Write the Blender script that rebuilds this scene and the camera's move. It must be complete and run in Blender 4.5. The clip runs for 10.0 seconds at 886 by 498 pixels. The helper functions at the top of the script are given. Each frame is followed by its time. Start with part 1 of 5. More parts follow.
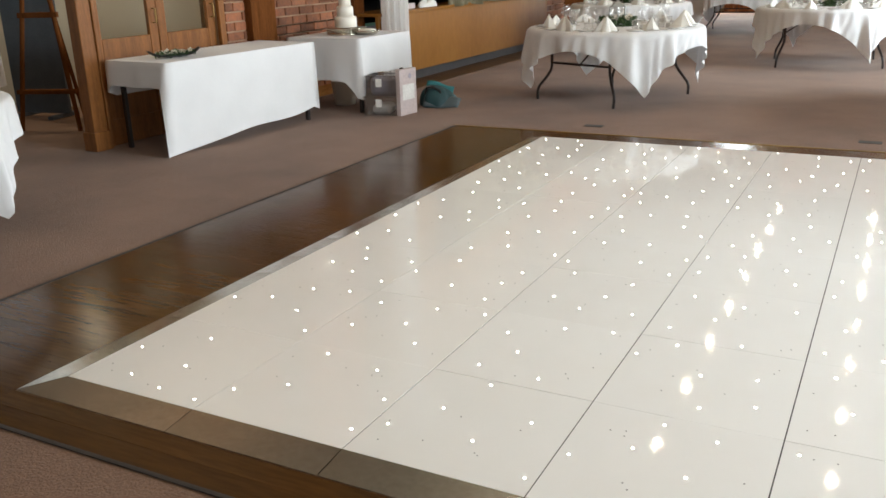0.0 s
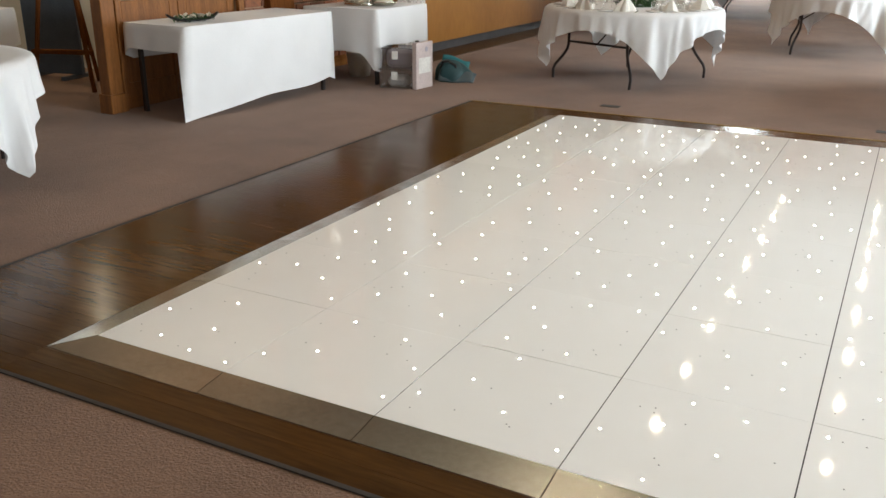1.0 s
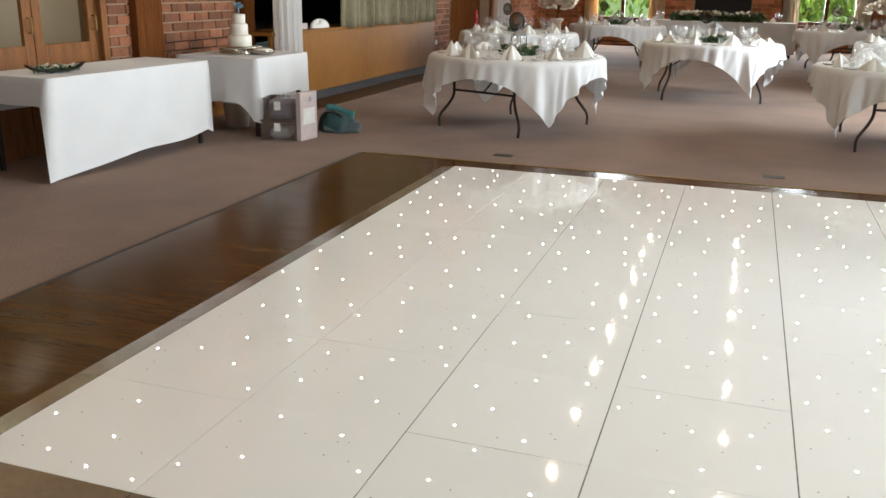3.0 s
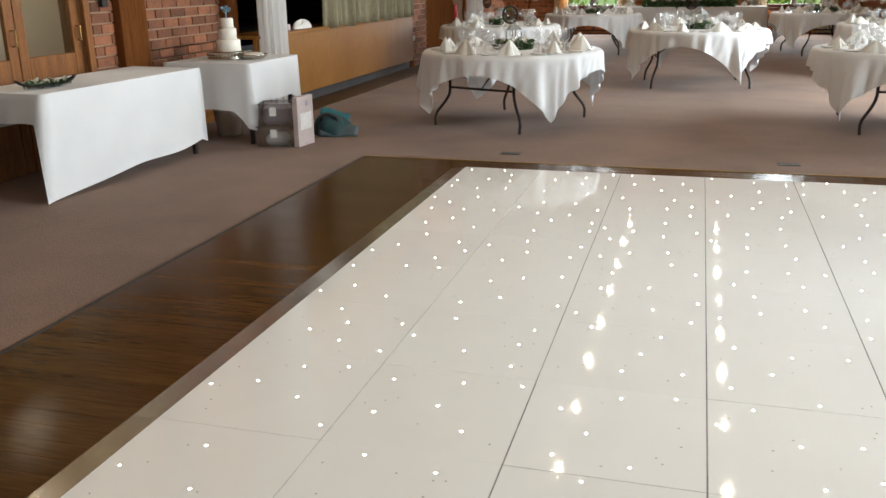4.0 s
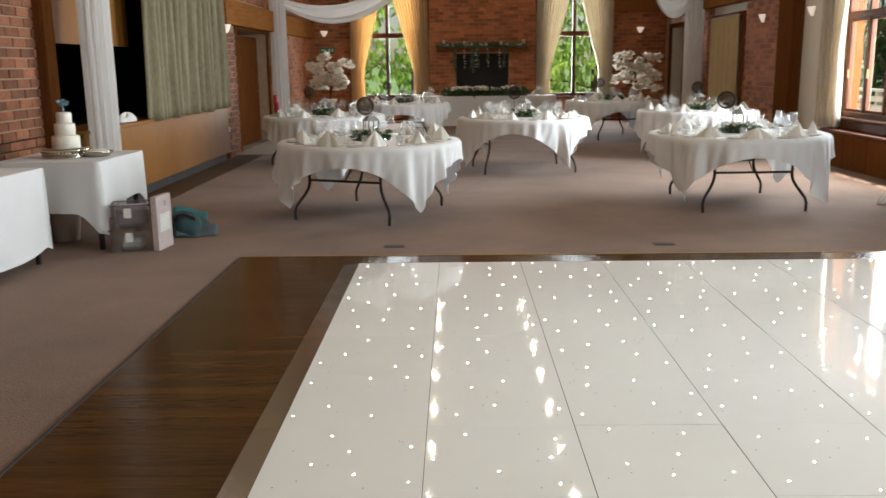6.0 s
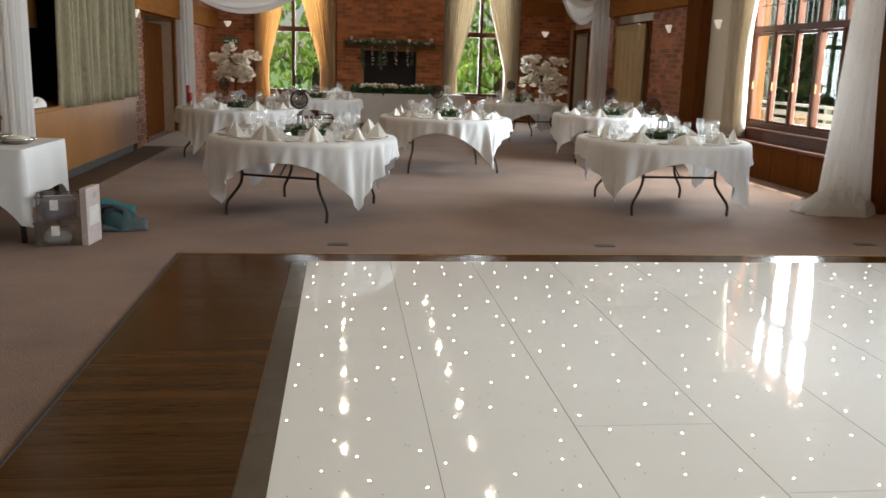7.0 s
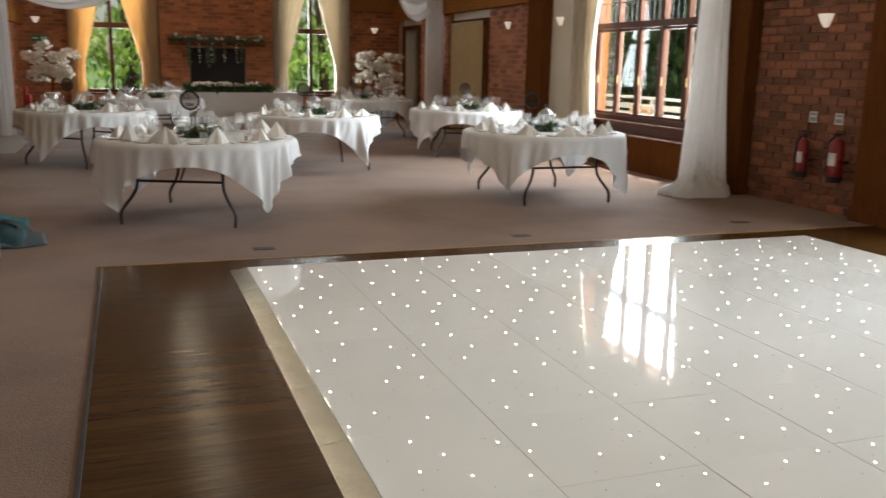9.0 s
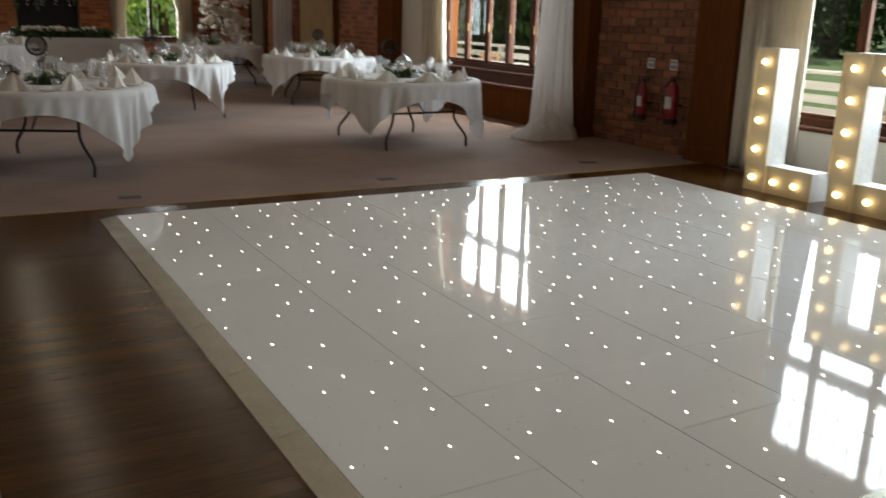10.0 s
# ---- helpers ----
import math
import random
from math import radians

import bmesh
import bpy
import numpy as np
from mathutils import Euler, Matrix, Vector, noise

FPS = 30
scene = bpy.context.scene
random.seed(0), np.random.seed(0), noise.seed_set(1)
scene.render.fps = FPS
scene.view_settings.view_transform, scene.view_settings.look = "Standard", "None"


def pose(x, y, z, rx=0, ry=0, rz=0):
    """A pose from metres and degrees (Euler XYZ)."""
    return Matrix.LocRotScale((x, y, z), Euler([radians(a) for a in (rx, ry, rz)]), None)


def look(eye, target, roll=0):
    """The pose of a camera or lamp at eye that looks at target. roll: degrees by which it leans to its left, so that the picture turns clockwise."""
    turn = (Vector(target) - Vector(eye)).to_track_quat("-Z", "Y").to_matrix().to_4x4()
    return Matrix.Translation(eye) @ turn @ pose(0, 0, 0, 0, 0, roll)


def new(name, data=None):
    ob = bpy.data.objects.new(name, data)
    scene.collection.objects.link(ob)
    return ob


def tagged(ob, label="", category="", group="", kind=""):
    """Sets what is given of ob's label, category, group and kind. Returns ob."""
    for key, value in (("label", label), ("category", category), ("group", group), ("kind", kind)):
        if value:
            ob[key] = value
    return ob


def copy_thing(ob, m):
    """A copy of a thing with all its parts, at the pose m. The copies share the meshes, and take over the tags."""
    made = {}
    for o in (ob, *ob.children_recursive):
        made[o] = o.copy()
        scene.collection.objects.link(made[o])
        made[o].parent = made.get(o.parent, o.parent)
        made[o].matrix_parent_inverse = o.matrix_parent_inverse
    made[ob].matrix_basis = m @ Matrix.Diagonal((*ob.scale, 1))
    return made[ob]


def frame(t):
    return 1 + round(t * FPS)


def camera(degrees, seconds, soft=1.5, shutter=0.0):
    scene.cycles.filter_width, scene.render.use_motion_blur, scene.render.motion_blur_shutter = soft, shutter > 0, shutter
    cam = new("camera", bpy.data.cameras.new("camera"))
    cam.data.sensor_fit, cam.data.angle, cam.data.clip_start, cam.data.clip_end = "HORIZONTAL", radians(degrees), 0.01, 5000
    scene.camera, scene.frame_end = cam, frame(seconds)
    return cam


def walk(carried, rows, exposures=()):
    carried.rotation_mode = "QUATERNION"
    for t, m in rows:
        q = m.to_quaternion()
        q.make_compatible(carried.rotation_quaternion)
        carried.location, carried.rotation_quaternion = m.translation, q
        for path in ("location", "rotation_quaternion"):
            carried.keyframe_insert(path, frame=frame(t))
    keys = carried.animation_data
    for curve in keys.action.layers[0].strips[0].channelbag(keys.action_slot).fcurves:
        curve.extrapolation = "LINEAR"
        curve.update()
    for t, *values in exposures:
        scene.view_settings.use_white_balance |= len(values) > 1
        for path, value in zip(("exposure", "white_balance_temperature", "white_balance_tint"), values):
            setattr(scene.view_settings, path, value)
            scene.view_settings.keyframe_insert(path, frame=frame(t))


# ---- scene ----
cam = camera(53.9, 10.0, shutter=0.35)
PATH = [
    (0, (2.624, -1.948, 1.429), (1.737, -0.268, 0.801), -1.7),
    (0.5, (2.555, -2.011, 1.42), (1.719, -0.318, 0.76), -0.5),
    (1, (2.517, -2.021, 1.418), (1.644, -0.355, 0.74), 0.4),
    (1.5, (2.48, -1.983, 1.415), (1.632, -0.28, 0.798), 0.7),
    (2, (2.425, -1.943, 1.421), (1.657, -0.189, 0.844), 1.5),
    (2.5, (2.319, -1.869, 1.412), (1.653, -0.074, 0.833), 2.4),
    (4, (1.716, -1.72, 1.445), (1.184, 0.114, 0.849), -0.9),
    (4.5, (1.494, -1.656, 1.439), (1.018, 0.187, 0.824), 1.0),
    (5, (1.234, -1.55, 1.455), (0.794, 0.342, 0.977), 1.0),
    (5.5, (0.969, -1.585, 1.473), (0.741, 0.358, 1.06), -1.1),
    (7, (0.254, -1.474, 1.461), (0.484, 0.468, 1.044), 1.7),
    (7.5, (-0.04, -1.496, 1.461), (0.286, 0.428, 1.025), 0.5),
    (8, (-0.285, -1.454, 1.446), (0.078, 0.472, 1.05), 1.9),
    (8.5, (-0.528, -1.323, 1.442), (-0.106, 0.586, 1.021), 0.7),
    (9, (-0.752, -1.294, 1.449), (-0.085, 0.545, 1.034), 1.2),
    (9.5, (-0.93, -1.333, 1.426), (-0.115, 0.44, 0.988), 1.1),
    (10, (-1.012, -1.469, 1.443), (-0.041, 0.2, 0.924), 1.8),
]
EXPOSURE = [(0.0, 0.4), (1.0, 0.42), (2.5, 0.38), (4.0, 0.36), (4.5, 0.36), (5.0, 0.52), (5.5, 0.38), (7.0, 0.06), (8.0, 0.08), (8.5, 0.08), (9.0, 0.04), (9.5, -0.24), (10.0, -0.8)]
walk(cam, [(t, look(eye, target, roll)) for t, eye, target, roll in PATH], EXPOSURE)

# ---- world and large lights ----
FL, CEIL = -0.02, 4.8
XL, XR, YB, YF = -3.34, 6.3, -6.0, 22.0
XF = -3.06  # face of the side wall beyond the stage
world = bpy.data.worlds.new("sky")
scene.world = world
world.use_nodes = True
wt = world.node_tree
sky = wt.nodes.new("ShaderNodeTexSky")
sky.sky_type, sky.sun_disc = "NISHITA", False
SUN_TO = Vector((0.42, 0.36, 0.83)).normalized()
sky.sun_elevation = math.asin(SUN_TO.z)
sky.sun_rotation = math.atan2(SUN_TO.x, SUN_TO.y)
wt.links.new(sky.outputs[0], wt.nodes["Background"].inputs[0])
wt.nodes["Background"].inputs[1].default_value = 0.08


def lamp(name, kind, m, energy, colour, size=0.1, size_y=0.1):
    data = bpy.data.lights.new(name, kind)
    data.energy, data.color = energy, colour
    if kind == "SUN":
        data.angle = size
    elif kind == "AREA":
        data.shape, data.size, data.size_y = "RECTANGLE", size, size_y
    else:
        data.shadow_soft_size = size
    ob = new(name, data)
    ob.matrix_world = m
    return ob


lamp("sun", "SUN", look(SUN_TO * 30, (0, 0, 0)), 10.0, (1.0, 0.93, 0.82), radians(0.5))
# area lamps added for sky light at openings: centre, width along the wall, height, watts
for cx, cy, cz, w, h, watts, aim in [
        (7.35, 10.0, 1.95, 3.9, 2.7, 1150, (-1, 0, -0.12)), (7.35, 2.73, 1.9, 4.0, 2.8, 860, (-1, 0, -0.1)),
        # added fill at the unseen window behind the view
        (7.35, -2.4, 1.9, 3.2, 2.8, 110, (-1, 0, -0.1)),
        (-1.03, 22.9, 2.0, 1.7, 2.9, 430, (0, -1, -0.05)), (3.9, 22.9, 2.0, 1.7, 2.9, 430, (0, -1, -0.05)),
        # added foyer fill outside an unseen opening
        (-9.3, -1.0, 1.6, 3.8, 2.2, 16, (1, 0, -0.1))]:
    lamp("opening_fill", "AREA", look((cx, cy, cz), (cx + aim[0], cy + aim[1], cz + aim[2])), watts, (0.84, 0.94, 1.0), w, h)

# ---- materials ----


def mat(name, base, rough=0.6, metal=0.0, second=None, scale=6.0, fine=60.0, bump=0.1, mix=0.35, stretch=(1, 1, 1), spread=0.0,
        island=0.0, sheen=0.0, coat=0.0, spec=0.5, through_light=0.0, rough_var=0.08, detail=4.0):
    """A surface with coarse blotches, fine grain, bump and a spread of tone between pieces."""
    m = bpy.data.materials.new(name)
    m.use_nodes = True
    t = m.node_tree
    n, l = t.nodes, t.links
    b = n["Principled BSDF"]
    co = n.new("ShaderNodeTexCoord")
    mp = n.new("ShaderNodeMapping")
    mp.inputs["Scale"].default_value = stretch
    l.new(co.outputs["Object"], mp.inputs[0])
    big, small = n.new("ShaderNodeTexNoise"), n.new("ShaderNodeTexNoise")
    for node, sc in ((big, scale), (small, fine)):
        node.inputs["Scale"].default_value = sc
        node.inputs["Detail"].default_value = detail
        l.new(mp.outputs[0], node.inputs[0])
    info = n.new("ShaderNodeObjectInfo")
    if spread or island:
        add = n.new("ShaderNodeVectorMath")
        add.operation = "ADD"
        sc3 = n.new("ShaderNodeVectorMath")
        sc3.operation = "SCALE"
        sc3.inputs[0].default_value = (37, 11, 23)
        rnd = info.outputs["Random"]
        if island:
            geo = n.new("ShaderNodeNewGeometry")
            rnd = geo.outputs["Random Per Island"]
        l.new(rnd, sc3.inputs[3])
        l.new(mp.outputs[0], add.inputs[0])
        l.new(sc3.outputs[0], add.inputs[1])
        for node in (big, small):
            l.new(add.outputs[0], node.inputs[0])
    second = second or tuple(c * 0.6 for c in base)
    ramp = n.new("ShaderNodeMix")
    ramp.data_type = "RGBA"
    ramp.inputs[6].default_value, ramp.inputs[7].default_value = (*base, 1), (*second, 1)
    both = n.new("ShaderNodeMath")
    both.operation = "MULTIPLY_ADD"
    l.new(big.outputs[0], both.inputs[0])
    both.inputs[1].default_value = 1.0
    l.new(small.outputs[0], both.inputs[2])
    rng = n.new("ShaderNodeMapRange")
    rng.inputs[1].default_value, rng.inputs[2].default_value = 0.65, 1.35
    rng.inputs[3].default_value, rng.inputs[4].default_value = 0.0, 2 * mix
    l.new(both.outputs[0], rng.inputs[0])
    l.new(rng.outputs[0], ramp.inputs[0])
    colour = ramp.outputs[2]
    if spread or island:
        hsv = n.new("ShaderNodeHueSaturation")
        vr = n.new("ShaderNodeMapRange")
        s = spread or island
        vr.inputs[3].default_value, vr.inputs[4].default_value = 1 - s, 1 + s
        l.new(rnd, vr.inputs[0])
        l.new(vr.outputs[0], hsv.inputs["Value"])
        l.new(colour, hsv.inputs["Color"])
        colour = hsv.outputs[0]
    l.new(colour, b.inputs["Base Color"])
    rr = n.new("ShaderNodeMapRange")
    rr.inputs[3].default_value, rr.inputs[4].default_value = max(0.02, rough - rough_var), min(1, rough + rough_var)
    l.new(big.outputs[0], rr.inputs[0])
    l.new(rr.outputs[0], b.inputs["Roughness"])
    b.inputs["Metallic"].default_value = metal
    b.inputs["Specular IOR Level"].default_value = spec
    if sheen:
        b.inputs["Sheen Weight"].default_value = sheen
    if coat:
        b.inputs["Coat Weight"].default_value = coat
        b.inputs["Coat Roughness"].default_value = 0.15
    if bump:
        bp = n.new("ShaderNodeBump")
        bp.inputs["Strength"].default_value = bump
        bp.inputs["Distance"].default_value = 0.01
        l.new(small.outputs[0], bp.inputs["Height"])
        l.new(bp.outputs[0], b.inputs["Normal"])
    if through_light:
        tr = n.new("ShaderNodeBsdfTranslucent")
        l.new(colour, tr.inputs[0])
        ms = n.new("ShaderNodeMixShader")
        ms.inputs[0].default_value = through_light
        l.new(b.outputs[0], ms.inputs[1])
        l.new(tr.outputs[0], ms.inputs[2])
        l.new(ms.outputs[0], n["Material Output"].inputs[0])
    return m


def glow(name, colour, strength):
    m = bpy.data.materials.new(name)
    m.use_nodes = True
    b = m.node_tree.nodes["Principled BSDF"]
    b.inputs["Base Color"].default_value = (*colour, 1)
    b.inputs["Emission Color"].default_value = (*colour, 1)
    b.inputs["Emission Strength"].default_value = strength
    return m


def clear(name, tint=(1, 1, 1), rough=0.0, alpha=0.2, ior=1.45):
    """Thin clear glass or plastic: mostly see-through with a gloss."""
    m = bpy.data.materials.new(name)
    m.use_nodes = True
    n, l = m.node_tree.nodes, m.node_tree.links
    tr, gl, ms = n.new("ShaderNodeBsdfTransparent"), n.new("ShaderNodeBsdfGlossy"), n.new("ShaderNodeMixShader")
    tr.inputs[0].default_value = (*tint, 1)
    gl.inputs["Roughness"].default_value = rough
    lw = n.new("ShaderNodeLayerWeight")
    pw, ad = n.new("ShaderNodeMath"), n.new("ShaderNodeMath")
    pw.operation, ad.operation = "POWER", "MULTIPLY_ADD"
    pw.inputs[1].default_value = 5.0
    ad.inputs[1].default_value, ad.inputs[2].default_value = 0.7, alpha + (ior - 1) * 0.06
    l.new(lw.outputs["Facing"], pw.inputs[0])
    l.new(pw.outputs[0], ad.inputs[0])
    l.new(ad.outputs[0], ms.inputs[0])
    l.new(tr.outputs[0], ms.inputs[1])
    l.new(gl.outputs[0], ms.inputs[2])
    l.new(ms.outputs[0], n["Material Output"].inputs[0])
    return m


CARPET = mat("carpet_pile", (0.265, 0.15, 0.092), 0.95, second=(0.14, 0.076, 0.045), scale=1.2, fine=120, bump=0.6, mix=0.55, sheen=0.1)
PARQUET = mat("stained_boards", (0.1, 0.046, 0.013), 0.2, second=(0.04, 0.018, 0.005), scale=3, fine=25, bump=0.02, mix=0.46,
              stretch=(0.3, 2.5, 1), spread=0.14, spec=0.13)
ACRYLIC = mat("white_acrylic", (0.875, 0.868, 0.845), 0.045, second=(0.83, 0.81, 0.77), scale=1.6, fine=5, bump=0.0, mix=0.2, rough_var=0.02, spread=0.012)
GAP = mat("dark_joint", (0.03, 0.028, 0.026), 0.7)
ALU = mat("brushed_aluminium", (0.60, 0.575, 0.51), 0.23, metal=1.0, second=(0.44, 0.42, 0.36), scale=4, fine=50, stretch=(1, 1, 1), bump=0.04, mix=0.5)
BRASS = mat("brass_strip", (0.40, 0.26, 0.1), 0.55, metal=0.9)
# unseen ceiling: colour kept dark to cut bounced light and floor reflections
CEILING = mat("dark_toned_ceiling", (0.30, 0.26, 0.21), 0.9, second=(0.24, 0.205, 0.16), scale=2, fine=60, bump=0.1)
LED = glow("led_light", (1.0, 0.97, 0.88), 30.0)
LED_OFF = mat("led_off", (0.16, 0.15, 0.14), 0.4)
LINEN = mat("white_linen", (0.82, 0.82, 0.825), 0.85, second=(0.70, 0.70, 0.70), scale=3, fine=220, bump=0.1, mix=0.3, sheen=0.15, through_light=0.12)
NAPKIN = mat("ivory_napkin", (0.84, 0.82, 0.77), 0.85, scale=8, fine=200, bump=0.1, mix=0.15, through_light=0.1)
SHEER = mat("white_voile", (0.91, 0.89, 0.87), 0.9, second=(0.83, 0.81, 0.79), scale=3, fine=160, bump=0.08, mix=0.3, through_light=0.62)
CREAM_CURTAIN = mat("cream_curtain", (0.76, 0.69, 0.57), 0.9, second=(0.62, 0.53, 0.41), scale=4, fine=120, bump=0.12, mix=0.35, through_light=0.3)
# dark vertical streaks in the colour deepen the shade between folds
STAGE_CURTAIN = mat("fold_shaded_curtain", (0.29, 0.25, 0.155), 0.9, second=(0.11, 0.09, 0.05), scale=5, fine=60, bump=0.12, mix=0.45, stretch=(1, 3, 0.25))
# amber base colour stands for daylight glowing through the left curtains
GLOW_CURTAIN = mat("amber_glow_curtain", (0.80, 0.62, 0.38), 0.9, second=(0.68, 0.5, 0.28), scale=4, fine=120, bump=0.12, mix=0.35, through_light=0.42)
BEIGE_CURTAIN = mat("beige_curtain", (0.62, 0.48, 0.28), 0.9, second=(0.48, 0.36, 0.2), scale=4, fine=120, bump=0.12, mix=0.35)
STAGE_PLY = mat("polished_stage_veneer", (0.27, 0.118, 0.026), 0.4, second=(0.19, 0.078, 0.017), scale=1.6, fine=14, bump=0.02, mix=0.35, stretch=(1, 1, 0.5), spec=0.1)
# one brick in two tones: near panels darkened for shade, far walls brightened
BRICK = mat("shaded_brick", (0.31, 0.108, 0.045), 0.9, second=(0.17, 0.072, 0.042), scale=9, fine=34, bump=0.6, mix=0.6, spread=0.45)
BRICK_ISLAND = mat("lit_brick", (0.54, 0.19, 0.07), 0.9, second=(0.26, 0.09, 0.04), scale=7, fine=60, bump=0.5, mix=0.5, island=0.4)
MORTAR = mat("mortar", (0.42, 0.27, 0.17), 0.95, second=(0.24, 0.14, 0.085), scale=8, fine=90, bump=0.4)
DOOR_OAK = mat("golden_oak", (0.29, 0.115, 0.032), 0.45, second=(0.14, 0.052, 0.015), scale=5, fine=40, bump=0.08, mix=0.5, stretch=(6, 6, 0.5), spec=0.2)
DULL_BOARDS = mat("worn_dark_boards", (0.085, 0.045, 0.02), 0.55, second=(0.045, 0.025, 0.012), scale=4, fine=30, bump=0.05, mix=0.4, stretch=(0.4, 3, 1), island=0.15, spec=0.25)
PALE_VINYL = mat("pale_vinyl", (0.36, 0.33, 0.28), 0.5, second=(0.28, 0.25, 0.21), scale=4, fine=30, bump=0.03)
OAK = mat("varnished_timber", (0.17, 0.061, 0.019), 0.75, second=(0.085, 0.029, 0.009), scale=5, fine=40, bump=0.08, mix=0.5, stretch=(6, 6, 0.5), spec=0.0)
OAK_Y = mat("varnished_timber_beam", (0.36, 0.155, 0.048), 0.55, second=(0.22, 0.085, 0.025), scale=5, fine=40, bump=0.08, mix=0.5, stretch=(6, 0.5, 6), spec=0.0)
PLY = mat("oak_veneer", (0.40, 0.19, 0.062), 0.35, second=(0.27, 0.115, 0.035), scale=3, fine=30, bump=0.03, mix=0.5, stretch=(4, 4, 0.6), coat=0.3)
FRAME = mat("window_timber", (0.11, 0.037, 0.015), 0.5, second=(0.06, 0.02, 0.009), scale=5, fine=40, bump=0.06, stretch=(4, 4, 1), spec=0.15)
PLASTER = mat("cream_plaster", (0.72, 0.66, 0.54), 0.85, second=(0.62, 0.56, 0.44), scale=2, fine=60, bump=0.1, mix=0.35)
WHITE_WALL = mat("white_plaster", (0.74, 0.68, 0.58), 0.85, second=(0.64, 0.58, 0.48), scale=2, fine=60, bump=0.1, mix=0.35)
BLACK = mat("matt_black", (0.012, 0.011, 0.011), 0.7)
KICK = mat("dark_skirting", (0.035, 0.03, 0.028), 0.6)
STEEL = mat("brown_painted_steel", (0.035, 0.025, 0.022), 0.4, metal=0.3)
GLASS = clear("window_glass", (0.97, 0.98, 0.97), 0.0, -0.022)
WARM = glow("warm_bulb", (1.0, 0.78, 0.42), 22.0)
SPOT = glow("downlight_lens", (1.0, 0.84, 0.62), 330.0)

# ---- mesh helpers ----


def box(bm, lo, hi, bevel=0.0, seg=1):
    v = bmesh.ops.create_cube(bm, size=1.0)["verts"]
    for p in v:
        p.co = Vector([lo[k] + (p.co[k] + 0.5) * (hi[k] - lo[k]) for k in range(3)])
    if bevel:
        edges = {e for p in v for e in p.link_edges}
        bmesh.ops.bevel(bm, geom=list(edges), offset=bevel, segments=seg, affect="EDGES")
    return bm


def boxes(*rows, bevel=0.0):
    bm = bmesh.new()
    for lo, hi in rows:
        box(bm, lo, hi, bevel)
    return bm


def sheet(bm, nu, nv, f, closed=False):
    """A surface through f(u, v), u and v from 0 to 1."""
    g = [[bm.verts.new(f(i / nu, j / nv)) for j in range(nv + 1)] for i in range(nu if closed else nu + 1)]
    for i in range(nu):
        a, b = g[i], g[(i + 1) % len(g)]
        for j in range(nv):
            try:
                bm.faces.new((a[j], b[j], b[j + 1], a[j + 1]))
            except ValueError:
                pass
    return bm


def lathe(bm, profile, seg=16, at=(0, 0, 0)):
    rings = []
    for r, z in profile:
        rings.append([bm.verts.new((at[0] + r * math.cos(2 * math.pi * k / seg), at[1] + r * math.sin(2 * math.pi * k / seg), at[2] + z))
                      for k in range(seg)] if r > 1e-6 else [bm.verts.new((at[0], at[1], at[2] + z))])
    for a, b in zip(rings, rings[1:]):
        for k in range(seg):
            q = [a[k % len(a)], a[(k + 1) % len(a)], b[(k + 1) % len(b)], b[k % len(b)]]
            q = list(dict.fromkeys(q))
            if len(q) > 2:
                bm.faces.new(q)
    return bm


def tube(bm, pts, r, seg=8):
    pts = [Vector(p) for p in pts]
    rings = []
    side = None
    for i, p in enumerate(pts):
        d = (pts[min(i + 1, len(pts) - 1)] - pts[max(i - 1, 0)]).normalized()
        side = d.orthogonal().normalized() if side is None else (side - d * side.dot(d)).normalized()
        up = d.cross(side)
        rings.append([bm.verts.new(p + r * (math.cos(2 * math.pi * k / seg) * side + math.sin(2 * math.pi * k / seg) * up)) for k in range(seg)])
    for a, b in zip(rings, rings[1:]):
        for k in range(seg):
            bm.faces.new((a[k], a[(k + 1) % seg], b[(k + 1) % seg], b[k]))
    bm.faces.new(rings[0][::-1])
    bm.faces.new(rings[-1])
    return bm


def finish(bm, name, smooth=False):
    bmesh.ops.recalc_face_normals(bm, faces=bm.faces[:])
    me = bpy.data.meshes.new(name)
    bm.to_mesh(me)
    bm.free()
    if smooth:
        for p in me.polygons:
            p.use_smooth = True
    return me


def part(name, bm, material, parent=None, label="", smooth=False, at=(0, 0, 0), thick=0.0):
    me = finish(bm, name, smooth)
    me.materials.append(material)
    ob = new(name, me)
    ob.parent = parent
    ob.location = at
    if label:
        ob["label"] = label
    if thick:
        sol = ob.modifiers.new("thickness", "SOLIDIFY")
        sol.thickness = thick
    return ob


def thing(name, at, label, category, group="", turn=0.0):
    ob = new(name)
    ob.empty_display_size = 0.1
    ob.matrix_world = pose(*at, 0, 0, turn)
    return tagged(ob, label, category, group)


def structure(name, bm, material, label, category, smooth=False):
    return tagged(part(name, bm, material, None, "", smooth), label, category, kind="structure")


# ---- structure ----


def wall_pieces(axis, a0, a1, b0, b1, z0, z1, holes):
    """Boxes of a wall with openings: the wall's thickness runs a0 to a1, its length b0 to b1, holes are (b, b, z, z)."""
    rows, at = [], b0
    for h0, h1, k0, k1 in sorted(holes):
        rows += [(at, h0, z0, z1), (h0, h1, z0, k0), (h0, h1, k1, z1)]
        at = h1
    rows.append((at, b1, z0, z1))
    out = []
    for p, q, r, s in rows:
        if q - p > 0.001 and s - r > 0.001:
            out.append(((a0, p, r), (a1, q, s)) if axis == "x" else ((p, a0, r), (q, a1, s)))
    return out


